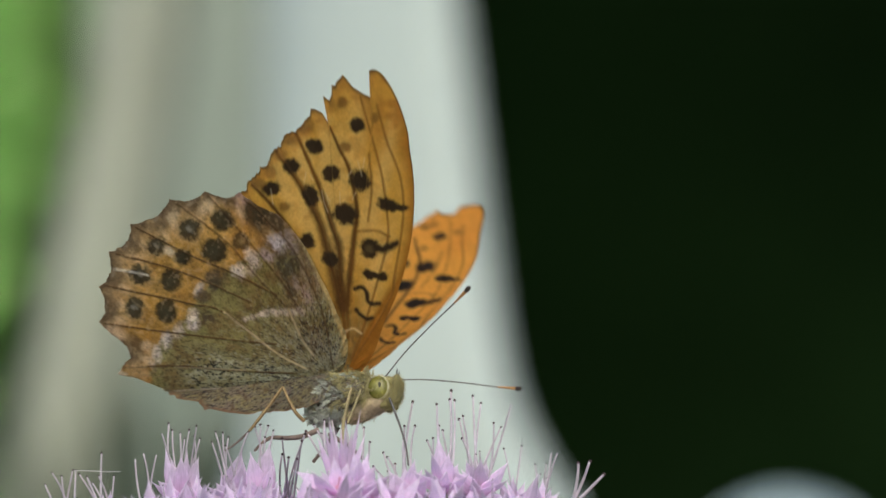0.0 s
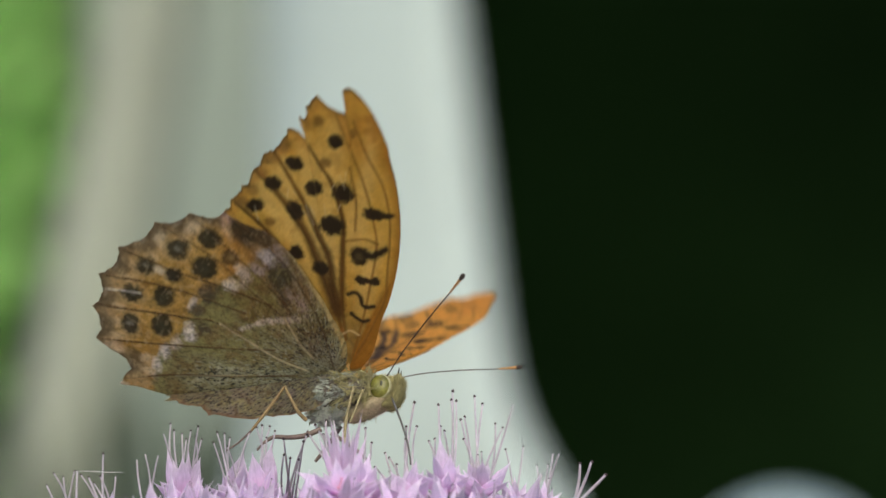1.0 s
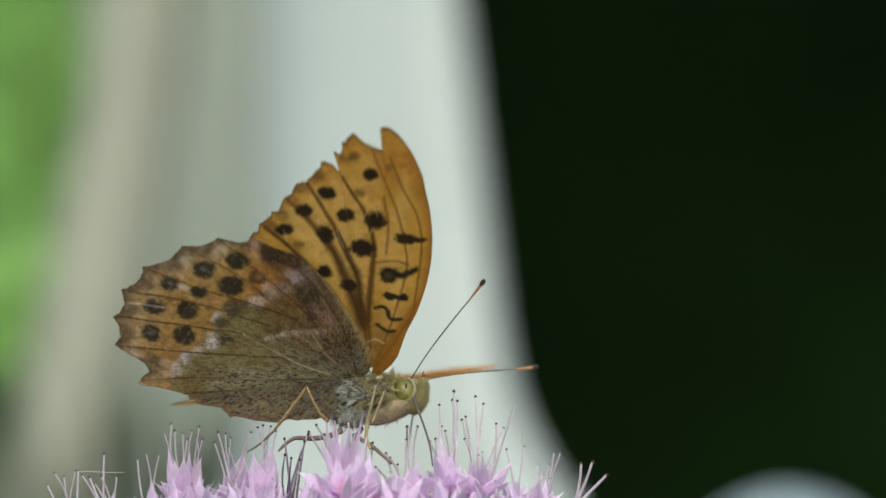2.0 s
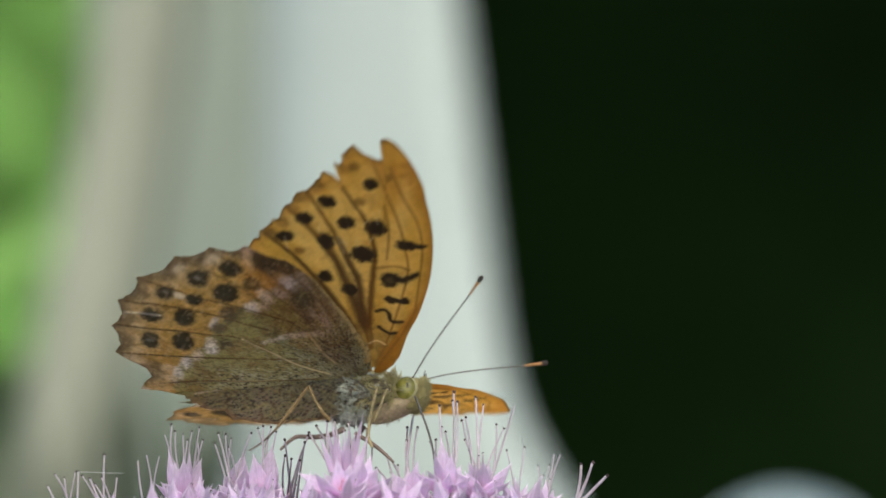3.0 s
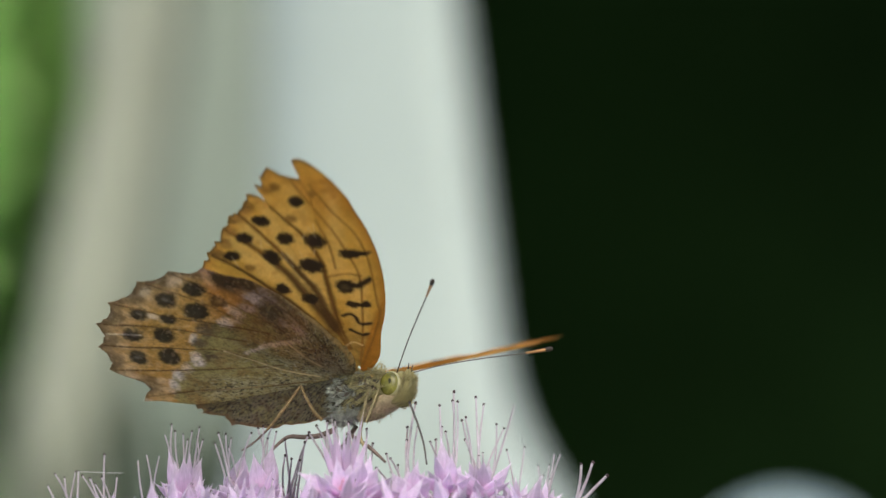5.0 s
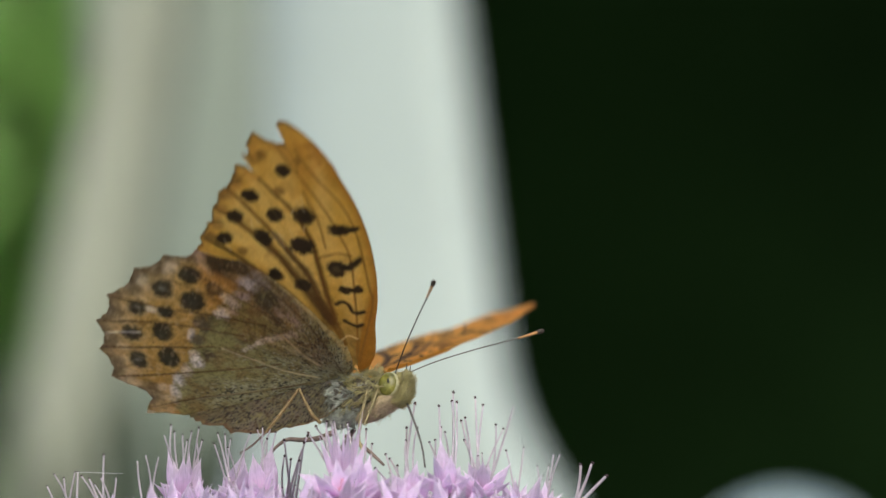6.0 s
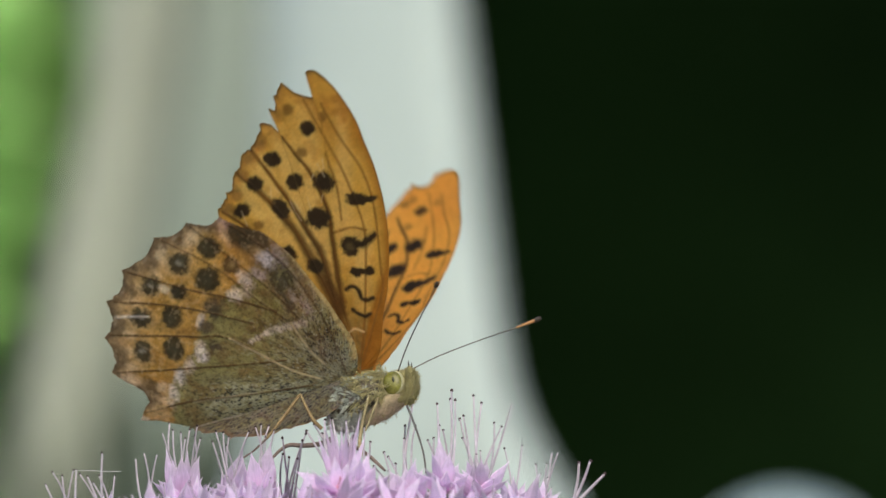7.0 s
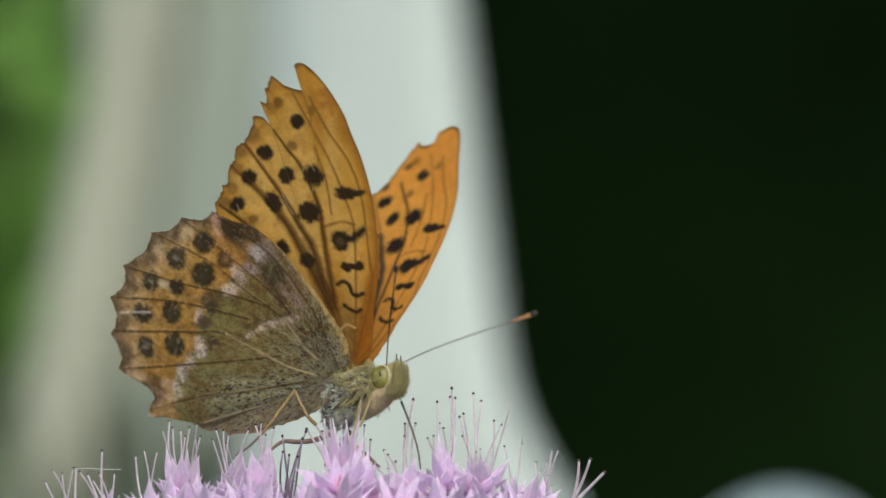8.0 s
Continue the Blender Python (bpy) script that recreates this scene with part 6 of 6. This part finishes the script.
    walk(far_hindwing, [
        (0.0, opened(1, 39.1, -1.9)), (0.1, opened(1, 47.2, -2.8)), (0.2, opened(1, 62.1, 1.4)),
        (0.3, opened(1, 67.9, -0.3)), (0.4, opened(1, 72.1, 5.0)), (0.5, opened(1, 59.9, 1.1)),
        (0.6, opened(1, 41.9, 0.5)), (0.7, opened(1, 30.6, -2.8)), (0.8, opened(1, 37.1, -1.3)),
        (0.9, opened(1, 45.3, -0.1)), (1.0, opened(1, 56.3, 0.3)), (1.1, opened(1, 66.9, -5.0)),
        (1.2, opened(1, 75.4, 1.3)), (1.3, opened(1, 70.8, 0.0)), (1.4, opened(1, 58.9, -2.5)),
        (1.5, opened(1, 44.4, 0.6)), (1.6, opened(1, 36.9, -0.4)), (1.7, opened(1, 43.2, 0.4)),
        (1.8, opened(1, 50.4, 0.6)), (1.9, opened(1, 60.4, 0.9)), (2.0, opened(1, 68.3, 1.1)),
        (2.1, opened(1, 72.3, 1.3)), (2.2, opened(1, 67.3, 1.5)), (2.3, opened(1, 57.2, 1.7)),
        (2.4, opened(1, 47.2, 1.9)), (2.5, opened(1, 42.2, 2.2)), (2.6, opened(1, 43.1, 2.4)),
        (2.7, opened(1, 49.1, 2.6)), (2.8, opened(1, 57.9, 2.8)), (2.9, opened(1, 68.1, 4.4)),
        (3.0, opened(1, 77.1, 3.6)), (3.1, opened(1, 78.9, 4.6)), (3.2, opened(1, 68.2, 3.6)),
        (3.3, opened(1, 57.3, 2.2)), (3.4, opened(1, 40.8, -0.9)), (3.5, opened(1, 31.6, -5.0)),
        (3.6, opened(1, 39.6, 0.4)), (3.7, opened(1, 47.3, -0.1)), (3.8, opened(1, 59.6, -1.7)),
        (3.9, opened(1, 70.0, -3.7)), (4.0, opened(1, 80.4, 2.1)), (4.1, opened(1, 73.1, 2.8)),
        (4.2, opened(1, 59.5, 0.1)), (4.3, opened(1, 45.8, -0.9)), (4.4, opened(1, 35.0, -0.3)),
        (4.5, opened(1, 28.7, -3.5)), (4.6, opened(1, 37.2, -1.7)), (4.7, opened(1, 45.2, -0.7)),
        (4.8, opened(1, 53.8, -0.6)), (4.9, opened(1, 62.8, -0.4)), (5.0, opened(1, 69.7, -0.3)),
        (5.1, opened(1, 71.7, -0.2)), (5.2, opened(1, 65.6, -0.1)), (5.3, opened(1, 55.5, 0.0)),
        (5.4, opened(1, 44.5, 0.2)), (5.5, opened(1, 36.4, 0.3)), (5.6, opened(1, 34.4, 0.4)),
        (5.7, opened(1, 37.3, 0.5)), (5.8, opened(1, 43.4, 0.7)), (5.9, opened(1, 52.1, -1.2)),
        (6.0, opened(1, 61.4, 2.5)), (6.1, opened(1, 70.9, -1.3)), (6.2, opened(1, 77.1, 0.9)),
        (6.3, opened(1, 69.6, 1.8)), (6.4, opened(1, 60.4, -0.2)), (6.5, opened(1, 47.5, 1.3)),
        (6.6, opened(1, 38.0, -0.3)), (6.7, opened(1, 28.9, -2.9)), (6.8, opened(1, 24.7, -3.1)),
        (6.9, opened(1, 26.7, -4.2)), (7.0, opened(1, 34.4, -2.4)), (7.1, opened(1, 41.6, -1.2)),
        (7.2, opened(1, 50.0, -0.5)), (7.3, opened(1, 58.3, 1.0)), (7.4, opened(1, 67.5, 3.2)),
        (7.5, opened(1, 73.2, 5.8)), (7.6, opened(1, 66.8, 1.9)), (7.7, opened(1, 52.3, 1.0)),
        (7.8, opened(1, 42.3, 0.5)), (7.9, opened(1, 28.5, -4.3)), (8.0, opened(1, 25.7, -4.4))])
    walk(near_antenna, [
        (0.0, horn(-1, -39.9, 17.2)), (0.5, horn(-1, -47.0, 19.7)), (1.0, horn(-1, -41.9, 21.0)),
        (1.5, horn(-1, -47.0, 18.3)), (3.0, horn(-1, -50.9, 19.9)), (3.5, horn(-1, -48.9, 13.6)),
        (4.0, horn(-1, -50.8, 17.0)), (6.0, horn(-1, -48.0, 13.4)), (6.5, horn(-1, -52.2, 12.2)),
        (7.0, horn(-1, -50.0, 9.1)), (7.5, horn(-1, -51.2, 13.2)), (8.0, horn(-1, -51.2, 13.2))])
    walk(far_antenna, [
        (0.0, horn(1, 44.6, 5.4)), (0.5, horn(1, 42.5, 16.7)), (1.0, horn(1, 43.0, 14.5)),
        (1.5, horn(1, 42.4, 16.3)), (3.0, horn(1, 35.3, 17.4)), (3.5, horn(1, 32.9, 6.3)),
        (4.0, horn(1, 22.5, 10.6)), (4.5, horn(1, 31.8, 9.9)), (6.0, horn(1, 33.5, 18.6)),
        (6.5, horn(1, 31.3, 20.8)), (7.0, horn(1, 29.2, 14.8)), (7.5, horn(1, 32.5, 23.9)),
        (8.0, horn(1, 28.5, 11.2))])
    walk(plant, [
        (0.0, pose(-1.0 * U, 0, -4.0 * U)), (0.5, pose(1.0 * U, 0, -5.0 * U)), (1.0, pose(2.0 * U, 0, -5.0 * U)),
        (1.5, pose(3.0 * U, 0, -5.0 * U)), (3.0, pose(4.0 * U, 0, -6.5 * U)), (3.5, pose(4.0 * U, 0, -7.0 * U)),
        (4.0, pose(4.5 * U, 0, -6.0 * U)), (4.5, pose(4.5 * U, 0, -6.0 * U)), (6.0, pose(3.0 * U, 0, -7.0 * U)),
        (6.5, pose(2.5 * U, 0, -7.0 * U)), (7.0, pose(0.0 * U, 0, -3.5 * U)), (7.5, pose(0.0 * U, 0, -1.0 * U)),
        (8.0, pose(0.0 * U, 0, 0.0 * U))])
    # the spray shifts in and out of view as the light on the shrub changes
    walk(spray, [(t, pose(x, 0, z)) for t, x, z in (
        (0.0, -0.03, -0.06), (0.6, -0.03, -0.05), (1.2, -0.025, -0.04), (1.7, -0.02, -0.03), (3.0, 0.0, 0.0), (3.6, 0.008, 0.0), (4.2, 0.0, 0.0), (4.7, -0.03, -0.03),
        (6.0, -0.055, -0.12), (6.6, -0.06, -0.12), (7.0, -0.05, -0.10), (7.5, -0.06, -0.11), (8.0, -0.07, -0.15))])
    base = bush.matrix_basis.copy()
    walk(bush, [
        (0.0, base @ pose(0, 0, 0, 0.0, 0.0, 0.0)), (0.6, base @ pose(0, 0, 0, -0.2, 0.2, 6.0)), (1.2, base @ pose(0, 0, 0, 0.2, 0.1, 2.0)),
        (1.7, base @ pose(0, 0, 0, 0.0, 0.2, 8.0)), (3.0, base @ pose(0, 0, 0, 0.4, 0.5, 16.0)), (3.6, base @ pose(0, 0, 0, 0.2, 0.4, 12.0)),
        (4.2, base @ pose(0, 0, 0, 0.4, 0.4, 14.0)), (4.7, base @ pose(0, 0, 0, -0.2, 0.0, 0.0)), (6.0, base @ pose(0, 0, 0, -0.4, -0.2, -8.0)),
        (6.6, base @ pose(0, 0, 0, -0.2, -0.1, -4.0)), (7.0, base @ pose(0, 0, 0, 0.0, 0.1, 2.0)), (7.5, base @ pose(0, 0, 0, -0.4, -0.1, -4.0)),
        (8.0, base @ pose(0, 0, 0, -0.6, -0.4, -12.0))])


motions()
